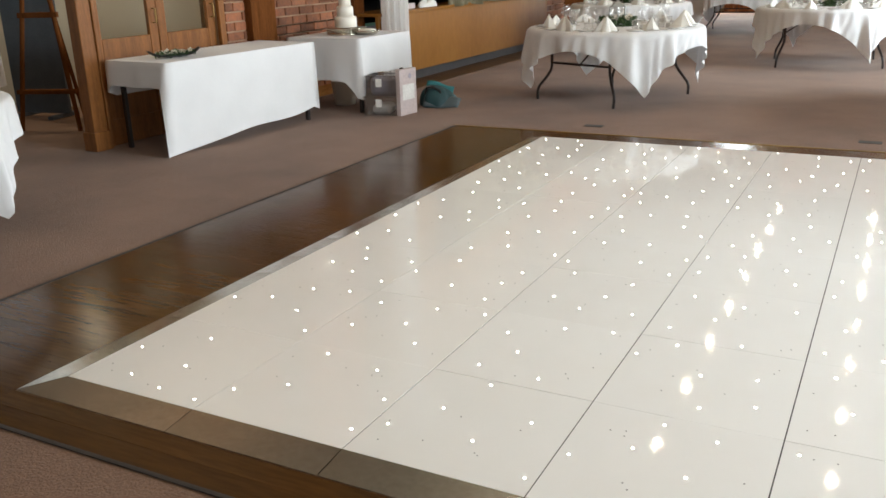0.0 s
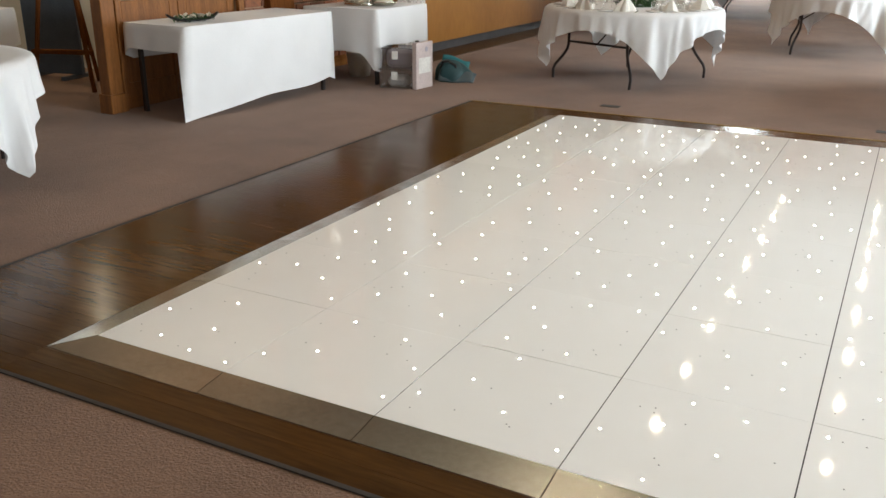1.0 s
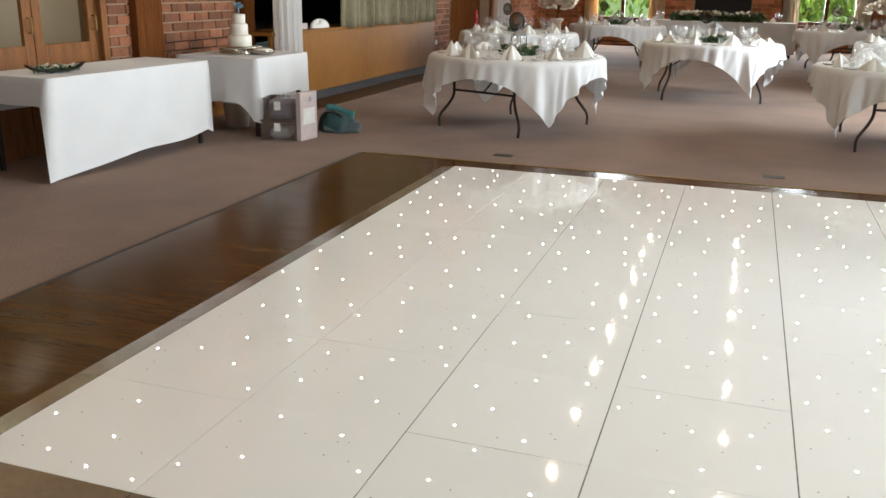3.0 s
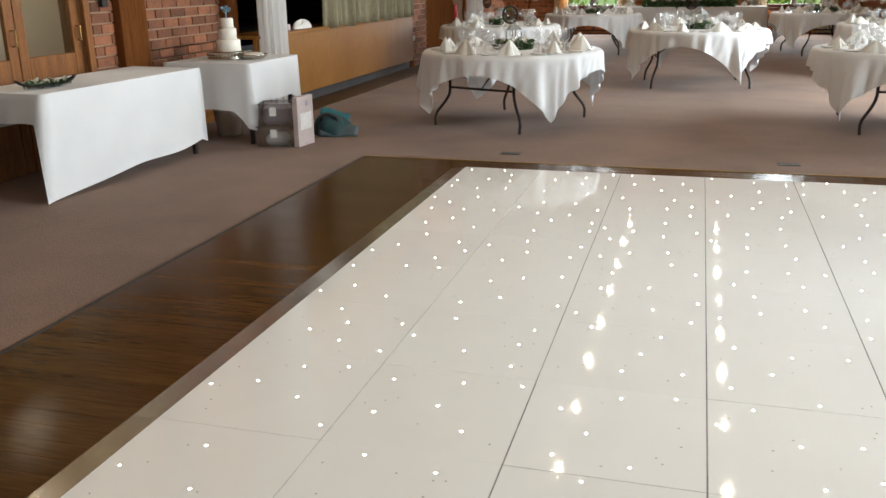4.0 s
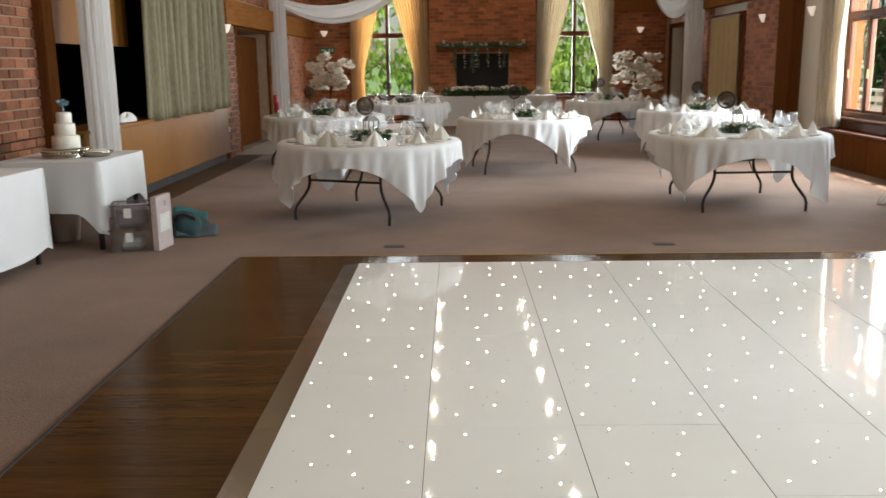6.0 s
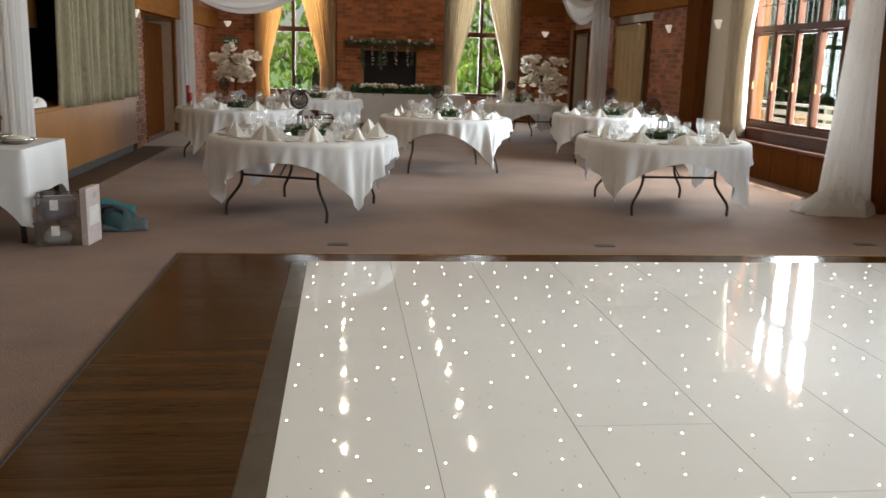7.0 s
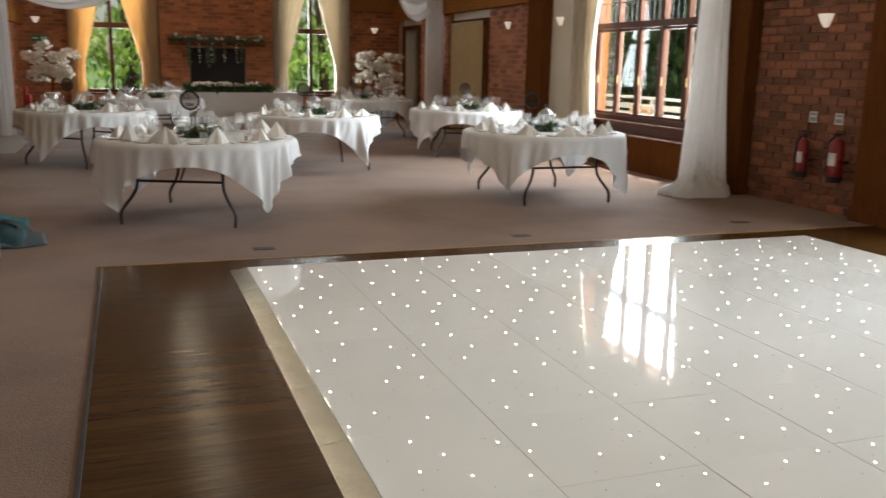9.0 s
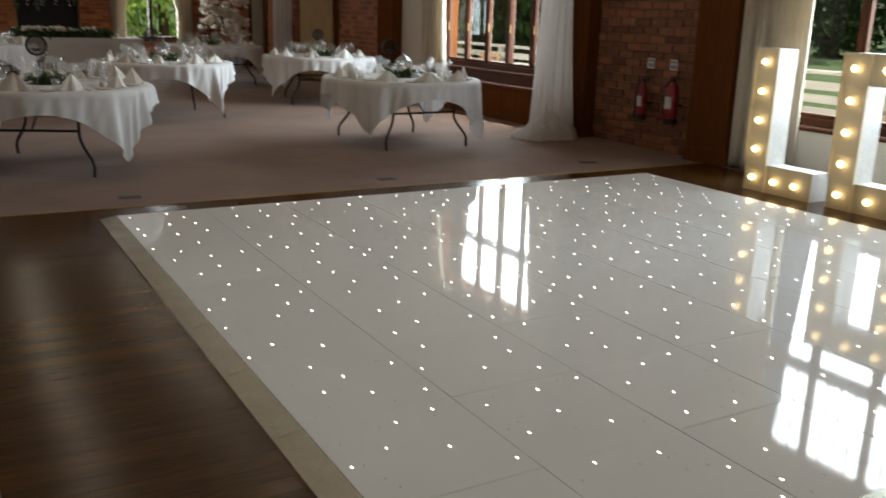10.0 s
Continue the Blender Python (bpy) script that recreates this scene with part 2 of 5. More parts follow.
structure("floor", boxes(((-9, YB, FL - 0.1), (XR + 0.3, YF + 0.3, FL))), CARPET, "brown-mauve fitted carpet, lightly worn", "carpet")
structure("ceiling", boxes(((-9, YB - 0.3, CEIL), (XR + 0.3, YF + 0.3, CEIL + 0.15))), CEILING, "unseen ceiling, toned dark to cut bounced light", "ceiling")
WIN1, WIN2, UNSEEN_WIN = (8.27, 11.39, 0.66, 3.1), (0.96, 4.5, 0.5, 2.95), (-3.8, -1.0, 0.48, 2.95)
RDOOR, RDOOR2 = (20.15, 21.4, FL, 2.3), (15.75, 17.6, FL, 2.3)
structure("wall_east", boxes(*wall_pieces("x", XR, XR + 0.3, YB, YF, FL, CEIL, [WIN1, WIN2, UNSEEN_WIN, RDOOR, RDOOR2])), WHITE_WALL,
          "white plastered side wall with large windows", "wall")
ENDW = [(-1.76, -0.3, 0.6, 3.4), (3.17, 4.63, 0.6, 3.4)]
structure("wall_north", boxes(*wall_pieces("y", YF, YF + 0.3, -3.65, XR + 0.3, FL, CEIL, ENDW)), MORTAR, "brick end wall with two tall windows", "wall")
structure("wall_south", boxes(((-9, YB - 0.3, FL), (XR + 0.3, YB, CEIL))), MORTAR, "plain rendered wall", "wall")
LDOORS, FDOOR = (3.28, 4.83, FL, 2.1), (13.95, 16.5, FL, 2.1)
structure("wall_west", boxes(*wall_pieces("x", XL - 0.12, XL, 3.275, 7.3, FL, CEIL, [LDOORS]), ((XL - 0.3, 7.3, 2.9), (XL, 12.85, CEIL)),
                             *wall_pieces("x", XF - 0.58, XF, 12.85, YF, FL, CEIL, [FDOOR]), ((XL - 0.3, YB, 2.6), (XL, 3.275, CEIL))), MORTAR, "brick side wall with stage opening and doors", "wall")
# foyer beyond the wide opening
# the hole in the far wall is added, out of view, for the foyer fill
structure("foyer_wall", boxes(((-9, 4.9, FL), (XL - 0.3, 5.1, CEIL)), *wall_pieces("x", -9.2, -9, YB, 5.1, FL, CEIL, [(-3.0, 1.0, 0.6, 2.7)])), PLASTER, "cream plastered foyer wall", "wall")
# stage recess, coloured black to stand for its lack of light
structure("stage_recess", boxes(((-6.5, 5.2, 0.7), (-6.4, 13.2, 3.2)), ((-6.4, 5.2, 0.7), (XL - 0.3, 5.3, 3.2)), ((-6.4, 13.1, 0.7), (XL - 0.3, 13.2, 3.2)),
                                ((-6.4, 5.3, 3.1), (XL - 0.3, 13.1, 3.2)), ((-6.4, 5.3, 0.72), (XL, 12.84, 0.82))), BLACK, "stage recess, its unlit depth coloured black", "stage")
structure("lobby_wall", boxes(((-5.2, 13.3, FL), (-5.1, 17.0, 2.6)), ((-5.1, 13.3, FL), (-3.65, 13.4, 2.6)), ((-5.1, 16.9, FL), (-3.65, 17.0, 2.6))),
          PLASTER, "dim lobby wall behind the doors", "wall")

# timber pillars, beams and skirtings
def pillar(x0, x1, y0, y1, top=CEIL, material=None):
    ob = structure("pillar", boxes(((x0, y0, FL), (x1, y1, top)), ((x0 - 0.015, y0 - 0.015, FL), (x1 + 0.015, y1 + 0.015, FL + 0.16)), bevel=0.006),
                   material or OAK, "square stained timber pillar with a plinth", "pillar")
    return ob


pillar(XL, XL + 0.1, 5.2, 5.59)
pillar(XL, XL + 0.12, 7.06, 7.28)
pillar(XR - 0.2, XR, 7.33, 7.82)
pillar(XR - 0.2, XR, 4.97, 5.52)
pillar(XR - 0.2, XR, 12.8, 13.4)
pillar(XL - 0.1, XL + 0.02, 3.13, 3.27, material=DOOR_OAK)
pillar(XF - 0.28, XF + 0.06, 12.7, 12.85)
structure("beam", boxes(((XR - 0.2, 13.4, 2.56), (XR, YF - 0.1, 2.96)), bevel=0.006), OAK_Y, "long varnished timber beam along the wall", "beam")
structure("beam", boxes(((XF, 12.9, 2.15), (XF + 0.14, YF - 0.1, 2.55)), bevel=0.006), OAK_Y, "long varnished timber beam along the wall", "beam")
structure("beam", boxes(((4.88, YF - 0.12, 2.76), (XR - 0.2, YF, 3.1)), bevel=0.006), OAK_Y, "varnished timber beam across the end wall", "beam")

# stage front
stage = tagged(new("stage_front"), "oak veneered stage front over a dark kick board", "stage", kind="structure")
part("panel", boxes(((-2.98, 7.12, 0.1), (-2.94, 12.7, 0.82)), bevel=0.003), STAGE_PLY, stage)
part("ledge", boxes(((-3.4, 7.12, 0.82), (-2.92, 12.7, 0.86)), bevel=0.006), STAGE_PLY, stage)
part("kick_board", boxes(((-3.3, 7.12, FL), (-3.0, 12.7, 0.1))), KICK, stage, "black kick board")
part("over_panel", boxes(((-3.3, 7.12, 1.72), (-3.25, 9.35, 2.92)), bevel=0.003), STAGE_PLY, stage)
part("fascia", boxes(((-3.34, 7.12, 2.75), (-3.0, 12.7, 3.1)), bevel=0.004), OAK_Y, stage)

# glazed double doors beside the long table
def glazed_door(y0, y1, x, group):
    d = thing("door", (x, y0, FL), "glazed timber door with a solid lower rail", "door", group)
    w = y1 - y0
    s = 0.1
    part("stile", boxes(((-0.02, 0, 0), (0.02, s, 2.05)), bevel=0.004), DOOR_OAK, d)
    part("stile", boxes(((-0.02, w - s, 0), (0.02, w, 2.05)), bevel=0.004), DOOR_OAK, d)
    part("rail", boxes(((-0.018, s, 1.93), (0.018, w - s, 2.05)), bevel=0.004), DOOR_OAK, d)
    part("rail", boxes(((-0.018, s, 0.0), (0.018, w - s, 0.22)), bevel=0.004), DOOR_OAK, d)
    part("rail", boxes(((-0.018, s, 0.72), (0.018, w - s, 0.9)), bevel=0.004), DOOR_OAK, d)
    part("panel", boxes(((-0.008, s, 0.22), (0.008, w - s, 0.72))), DOOR_OAK, d)
    g = part("pane", boxes(((-0.003, s, 0.9), (0.003, w - s, 1.93))), GLASS, d)
    g.visible_shadow = False
    part("handle", tube(bmesh.new(), [(0.02, w - 0.05, 1.0), (0.06, w - 0.05, 1.0), (0.06, w - 0.05, 1.12), (0.02, w - 0.05, 1.12)], 0.008), BRASS, d, "brass handle")


glazed_door(3.3, 4.05, XL - 0.06, "glazed doors")
glazed_door(4.06, 4.81, XL - 0.06, "glazed doors")
structure("door_trim", boxes(((XL - 0.02, 3.275, FL), (XL + 0.03, 3.305, 2.08)), ((XL - 0.02, 4.81, FL), (XL + 0.025, 4.89, 2.08)),
                             ((XL - 0.02, 3.275, 2.08), (XL + 0.025, 4.89, 2.2)), bevel=0.005), DOOR_OAK, "golden oak door architrave", "trim")


def plank_door(y0, y1, x, side):
    d = thing("door", (x, y0, FL), "dark stained timber door in the side wall", "door", "far doors")
    w = y1 - y0
    for k in range(6):
        part("board", boxes(((-0.02, k * w / 6 + 0.004, 0.02), (0.02, (k + 1) * w / 6 - 0.004, 2.05)), bevel=0.004), OAK, d)
    part("handle", tube(bmesh.new(), [(side * 0.02, w - 0.1, 1.0), (side * 0.06, w - 0.1, 1.0), (side * 0.06, w - 0.1, 1.2), (side * 0.02, w - 0.1, 1.2)], 0.01), BRASS, d)


plank_door(14.4, 16.4, XF - 0.2, 1)
structure("door_trim", boxes(((XF - 0.02, 13.85, FL), (XF + 0.03, 13.95, 2.1)), ((XF - 0.02, 16.5, FL), (XF + 0.03, 16.62, 2.1)),
                             ((XF - 0.02, 13.85, 2.1), (XF + 0.03, 16.62, 2.149)), ((XF - 0.25, 14.3, FL), (XF - 0.12, 14.4, 2.1)), bevel=0.005), OAK, "timber door architrave", "trim")
plank_door(20.2, 20.6, XR + 0.15, -1)
structure("door_trim", boxes(((XR - 0.05, 20.05, FL), (XR + 0.02, 20.15, 2.3)), ((XR - 0.05, 21.4, FL), (XR + 0.02, 21.52, 2.3)),
                             ((XR - 0.05, 20.05, 2.3), (XR + 0.02, 21.52, 2.4)), bevel=0.005), OAK, "timber door architrave", "trim")
structure("door_trim", boxes(((XR - 0.05, 15.58, FL), (XR + 0.02, 15.75, 2.3)), ((XR - 0.05, 17.6, FL), (XR + 0.02, 17.72, 2.3)),
                             ((XR - 0.05, 15.58, 2.3), (XR + 0.02, 17.72, 2.4)), bevel=0.005), OAK, "timber door architrave", "trim")
structure("passage_wall", boxes(((8.0, 14.9, FL), (8.1, 21.9, 2.6)), ((6.6, 14.9, FL), (8.0, 15.0, 2.6)), ((6.6, 21.8, FL), (8.0, 21.9, 2.6)),
                                ((6.6, 14.9, 2.5), (8.1, 21.9, 2.6)), ((6.6, 14.9, FL - 0.05), (8.1, 21.9, FL))), PLASTER, "plain passage behind the doors", "wall")


# ---- windows ----
def window_x(name, y0, y1, z0, z1, x, lights, transom):
    """A timber window in a wall across x, with upright lights and a leaded upper row."""
    wn = thing(name, (x, y0, z0), "brown timber casement window with leaded top lights", "window")
    wn["kind"] = "structure"
    w, h = y1 - y0, z1 - z0
    fr = part("window_frame", boxes(((-0.05, 0, 0), (0.05, 0.07, h)), ((-0.05, w - 0.07, 0), (0.05, w, h)), ((-0.05, 0.07, h - 0.07), (0.05, w - 0.07, h)),
                                    ((-0.05, 0.07, 0), (0.05, w - 0.07, 0.08)), ((-0.055, 0.07, transom - 0.045), (0.055, w - 0.07, transom + 0.045)), bevel=0.006), FRAME, wn)
    step = (w - 0.14) / lights
    for k in range(lights):
        a, b = 0.07 + k * step, 0.07 + (k + 1) * step
        if k:
            m = 0.045 if k == 2 else 0.026
            part("mullion", boxes(((-0.05, a - m, 0.08), (0.05, a + m, h - 0.07)), bevel=0.006), FRAME, wn)
        c = part("casement", boxes(((-0.03, a + 0.024, 0.08), (0.03, a + 0.05, transom - 0.05)), ((-0.03, b - 0.05, 0.08), (0.03, b - 0.024, transom - 0.05)),
                                   ((-0.03, a + 0.05, 0.08), (0.03, b - 0.05, 0.12)), ((-0.03, a + 0.05, transom - 0.09), (0.03, b - 0.05, transom - 0.05)), bevel=0.005), FRAME, wn)
        p = part("pane", boxes(((-0.003, a + 0.045, 0.11), (0.003, b - 0.045, transom - 0.08))), GLASS, wn)
        p.visible_shadow = False
        q = part("pane", boxes(((-0.003, a + 0.03, transom + 0.045), (0.003, b - 0.03, h - 0.07))), GLASS, wn)
        q.visible_shadow = False
        lead = bmesh.new()
        for j in range(1, 4):
            yy = a + 0.03 + (step - 0.06) * j / 4
            box(lead, (-0.006, yy - 0.006, transom + 0.045), (0.006, yy + 0.006, h - 0.07))
        for zz in (0.33, 0.66):
            z = transom + (h - transom) * zz
            box(lead, (-0.005, a + 0.03, z - 0.006), (0.005, b - 0.03, z + 0.006))
        part("leading", lead, GAP, wn, "dark lead glazing bars")
        part("catch", boxes(((-0.05, b - 0.065, 0.55), (-0.03, b - 0.045, 0.67)), bevel=0.004), BRASS, wn, "brass window catch")
    part("window_sill", boxes(((-0.16, 0, -0.04), (-0.051, w, 0.0)), bevel=0.008), FRAME, wn)
    return wn


window_x("window_1", *WIN1, XR + 0.12, 5, 1.42)
window_x("window_2", *WIN2, XR + 0.12, 5, 1.45)
# never in view, added as the opening for a fill lamp
window_x("unseen_window", *UNSEEN_WIN, XR + 0.12, 4, 1.45)


def window_y(name, x0, x1, z0, z1, y):
    wn = thing(name, (x0, y, z0), "tall varnished timber window with a transom", "window")
    wn["kind"] = "structure"
    w, h = x1 - x0, z1 - z0
    part("window_frame", boxes(((0, -0.05, 0), (0.07, 0.05, h)), ((w - 0.07, -0.05, 0), (w, 0.05, h)), ((0.07, -0.05, h - 0.07), (w - 0.07, 0.05, h)),
                               ((0.07, -0.05, 0), (w - 0.07, 0.05, 0.08)), ((0.07, -0.055, 1.55), (w - 0.07, 0.055, 1.68)), bevel=0.006), FRAME, wn)
    part("mullion", boxes(((w / 2 - 0.045, -0.05, 0.08), (w / 2 + 0.045, 0.05, h - 0.07)), bevel=0.006), FRAME, wn)
    for a, b in ((0.07, w / 2 - 0.045), (w / 2 + 0.045, w - 0.07)):
        for c, d in ((0.08, 1.55), (1.68, h - 0.07)):
            p = part("pane", boxes(((a, -0.003, c), (b, 0.003, d))), GLASS, wn)
            p.visible_shadow = False
    part("window_sill", boxes(((0, -0.2, -0.04), (w, -0.051, 0.0)), bevel=0.008), FRAME, wn)


for nm, (x0, x1, z0, z1) in zip(("window_4", "window_5"), ENDW):
    window_y(nm, x0, x1, z0, z1, YF + 0.15)

# added dark board, keeps the fill lamp from bleaching the far jamb
structure("window_lining", boxes(((XR + 0.17, WIN1[1] - 0.02, WIN1[2]), (XR + 0.31, WIN1[1] - 0.002, WIN1[3])), bevel=0.003), OAK, "dark board added over the overlit window jamb", "trim")
# window seat under the side window
seat = thing("window_seat", (XR - 0.17, 7.83, FL), "brown timber window seat built under the window", "seat")
part("top", boxes(((-0.03, 0, 0.47), (0.166, 3.6, 0.51)), bevel=0.008), FRAME, seat)
for k in range(5):
    part("front_panel", boxes(((0.0, k * 0.71 + 0.005, 0.0), (0.02, k * 0.71 + 0.705, 0.47)), bevel=0.004), OAK, seat)
structure("seat_back_board", boxes(((XR - 0.022, 8.27, FL + 0.512), (XR - 0.002, 11.39, 0.655)), bevel=0.004), FRAME, "brown timber board between window and seat", "trim")
structure("low_wall", boxes(((XR - 0.008, 0.96, FL), (XR - 0.004, 4.5, 0.46))), WHITE_WALL, "white painted wall under the window", "wall")

# ---- dance floor ----
P = 0.61
floor_set = thing("dance_floor", (0, 0, FL), "glossy white starlit dance floor of square panels with metal ramp edging", "dance floor")
COLS = [0.0, 0.61, 1.22, 1.83, 2.44, 3.07, 3.70, 4.335, 4.97]
part("underlay", boxes(((0, 0, 0.003), (COLS[8], 8 * P, 0.0182))), GAP, floor_set, "dark gap between the panels")
rnd = random.Random(7)
# cross joints that have opened: column, row below the joint, half gap
OPEN = {(0, 0): 0.0012, (1, 1): 0.0011, (2, 0): 0.0016, (2, 2): 0.0011, (3, 1): 0.0014, (3, 0): 0.0007, (4, 0): 0.0015, (5, 2): 0.001, (1, 4): 0.0008}
panel_meshes = {}
for i in range(8):
    for j in range(8):
        lo, hi = OPEN.get((i, j - 1), 0.0003), OPEN.get((i, j), 0.0003)
        w = COLS[i + 1] - COLS[i]
        key = (round(w, 3), lo, hi, i == 0)
        if key not in panel_meshes:
            g0 = 0.0013 if i <= 1 else 0.0021
            first = part("panel", boxes(((g0, lo, 0.008), (w - (0.0012 if i == 0 else 0.0021), P - hi, 0.02))), ACRYLIC, floor_set)
            panel_meshes[key] = first.data
        else:
            first = new("panel", panel_meshes[key])
            first.parent = floor_set
        first.location = (COLS[i], j * P, 0.0)


def ramp(length, mitre0, mitre1, RW=0.115):
    """A sloped edging length along +x; the low edge at y = -RW."""
    bm = bmesh.new()
    pts = [(0, 0, 0.0195), (length, 0, 0.0195), (length + RW * mitre1, -RW, 0.004), (-RW * mitre0, -RW, 0.004),
           (0, 0, 0.0), (length, 0, 0.0), (length + RW * mitre1, -RW, 0.001), (-RW * mitre0, -RW, 0.001)]
    v = [bm.verts.new(p) for p in pts]
    for f in ((0, 1, 2, 3), (7, 6, 5, 4), (0, 3, 7, 4), (1, 5, 6, 2), (2, 6, 7, 3), (0, 4, 5, 1)):
        bm.faces.new([v[k] for k in f])
    return bm


for k in range(8):
    r = part("ramp_edge", ramp(COLS[k + 1] - COLS[k] - 0.003, 0.85 if k == 0 else 0, 0.85 if k == 7 else 0, 0.135), ALU, floor_set, at=(COLS[k] + 0.0015, -0.001, 0))
    r = part("ramp_edge", ramp(P - 0.003, 0, 1.17 if k == 0 else 0), ALU, floor_set, at=(-0.001, (k + 1) * P - 0.0015, 0))
    r.rotation_euler = (0, 0, -math.pi / 2)
leds, dead = bmesh.new(), bmesh.new()
spots = []
for i in range(8):
    for j in range(8):
        lit, tries = 0, 0
        while lit < 6 and tries < 200:
            tries += 1
            u, v = COLS[i] + rnd.uniform(0.03, P - 0.03), j * P + rnd.uniform(0.03, P - 0.03)
            if all((u - a) ** 2 + (v - b) ** 2 > 0.17 ** 2 for a, b in spots[-40:]):
                spots.append((u, v))
                lit += 1
                lathe(leds, [(0.0036, 0.0203), (0.0036, 0.0209), (0.0025, 0.0214), (0, 0.0216)], 8, (u, v, 0))
        for _ in range(7):
            lathe(dead, [(0.003, 0.0203), (0.003, 0.0208), (0, 0.021)], 6, (i * P + rnd.uniform(0.04, P - 0.04), j * P + rnd.uniform(0.04, P - 0.04), 0))
tagged(part("led_points", leds, LED, floor_set, "lit white LED points"), kind="stuff")
tagged(part("led_points_unlit", dead, LED_OFF, floor_set, "unlit LED points"), kind="stuff")

# parquet round the dance floor, boards across the room
parquet = tagged(new("parquet_floor"), "dark stained timber floor surround, worn and glossy", "floor", kind="structure")
BW = 0.092
meshes = {}


def boards(x0, x1, y0, y1):
    n = max(1, round((y1 - y0) / BW))
    w = (y1 - y0) / n
    for k in range(n):
        key = (round(x1 - x0, 3), round(w, 4))
        if key not in meshes:
            ob = part("board", boxes(((0, 0.0004, 0.0), (x1 - x0, w - 0.0004, 0.006)), bevel=0.0005), PARQUET, parquet)
            meshes[key] = ob.data
        else:
            ob = new("board", meshes[key])
            ob.parent = parquet
        ob.location = (x0, y0 + k * w, FL - 0.003)


boards(-0.97, -0.12, -0.33, 5.2)
boards(-0.12, 2.4, -0.33, -0.14)
boards(2.4, 6.08, -0.33, -0.14)
boards(4.985, 6.08, -0.14, 5.2)
boards(-0.12, 2.4, 4.885, 5.2)
boards(2.4, 4.985, 4.885, 5.2)
structure("floor_edging", boxes(((-1.0, 5.2, FL), (6.08, 5.222, FL + 0.007)), bevel=0.002), BRASS, "thin brass edging strip at the carpet", "trim")
structure("floor_edging", boxes(((-0.99, -0.35, FL), (-0.97, 5.2, FL + 0.006)), bevel=0.002), KICK, "thin dark edging strip at the carpet", "trim")
structure("floor_edging", boxes(((-0.99, -0.35, FL), (6.08, -0.33, FL + 0.006)), bevel=0.002), KICK, "thin dark edging strip at the carpet", "trim")
stage_strip = tagged(new("stage_floor_strip"), "dark timber floor strip before the stage", "floor", kind="structure")
part("boards", boxes(*[((-2.98, 7.3 + k * 0.092, FL), (-2.55, 7.3 + k * 0.092 + 0.0905, FL + 0.004)) for k in range(66)]), DULL_BOARDS, stage_strip)
structure("threshold", boxes(((XF, 13.4, FL), (-2.4, 16.8, FL + 0.005))), PALE_VINYL, "pale vinyl floor patch before the doors", "floor")
# ---- fabrics ----
def folds(bm, a, b, top, bottom, n, depth, spread=1.0, nv=14, gather=None, jitter=0):
    """A hanging curtain from point a to b on plan, with n folds; gather(v) gives the width and shift along a-b at height fraction v."""
    a, b = Vector((*a, 0)), Vector((*b, 0))
    along = b - a
    out = Vector((along.y, -along.x, 0)).normalized()
    rr = random.Random(jitter + 5)
    ph = [rr.uniform(-0.6, 0.6) for _ in range(n + 2)]

    def f(u, v):
        w, sh = gather(v) if gather else (1.0, 0.0)
        uu = sh + (u - 0.5) * w + 0.5
        k = u * n
        i = int(k)
        p = ph[i] * (1 - (k - i)) + ph[i + 1] * (k - i)
        d = depth * (0.7 + 0.3 * math.sin(3.1 * u + 2 * v)) * math.sin(2 * math.pi * k + p * (1 + v))
        d += depth * 0.8 * math.sin(2 * math.pi * k / 3.3 + 2 * p) * (0.3 + 0.7 * v)
        q = a + along * uu + out * d
        return (q.x, q.y, top + (bottom - top) * v + 0.015 * v * math.sin(2 * math.pi * k / 5 + p))

    return sheet(bm, n * 8, nv, f)


def curtain(name, a, b, top, bottom, n, depth, material, label, gather=None, jitter=0, group="", rail=True):
    c = thing(name, (a[0], a[1], bottom), label, "curtain", group)
    loc = lambda p: (p[0] - a[0], p[1] - a[1])  # noqa: E731
    part("cloth", folds(bmesh.new(), (0, 0), loc(b), top - bottom, 0, n, depth, gather=gather, jitter=jitter), material, c, smooth=True, thick=0.004)
    if rail:
        q = loc(b)
        part("rail", tube(bmesh.new(), [(0, 0, top - bottom + 0.01), (q[0], q[1], top - bottom + 0.01)], 0.012), STEEL, c)
    return c


def column_drape(x, y, rx, ry, bottom, label, puddle=False, flare=0.0):
    """Voile gathered round a pillar, full height."""
    c = thing("drape", (x, y, bottom), label, "drape", "voile drapes")
    h = CEIL - bottom - 0.02

    def f(u, v):
        a = 2 * math.pi * u
        low = 1 - v
        k = 1 + 0.09 * math.sin(13 * a + 2 * low) + 0.05 * math.sin(29 * a + low) + flare * max(0, v - 0.55) ** 1.5
        return (rx * k * math.cos(a), ry * k * math.sin(a), h * low)

    part("cloth", sheet(bmesh.new(), 120, 16, f, closed=True), SHEER, c, smooth=True)
    return c


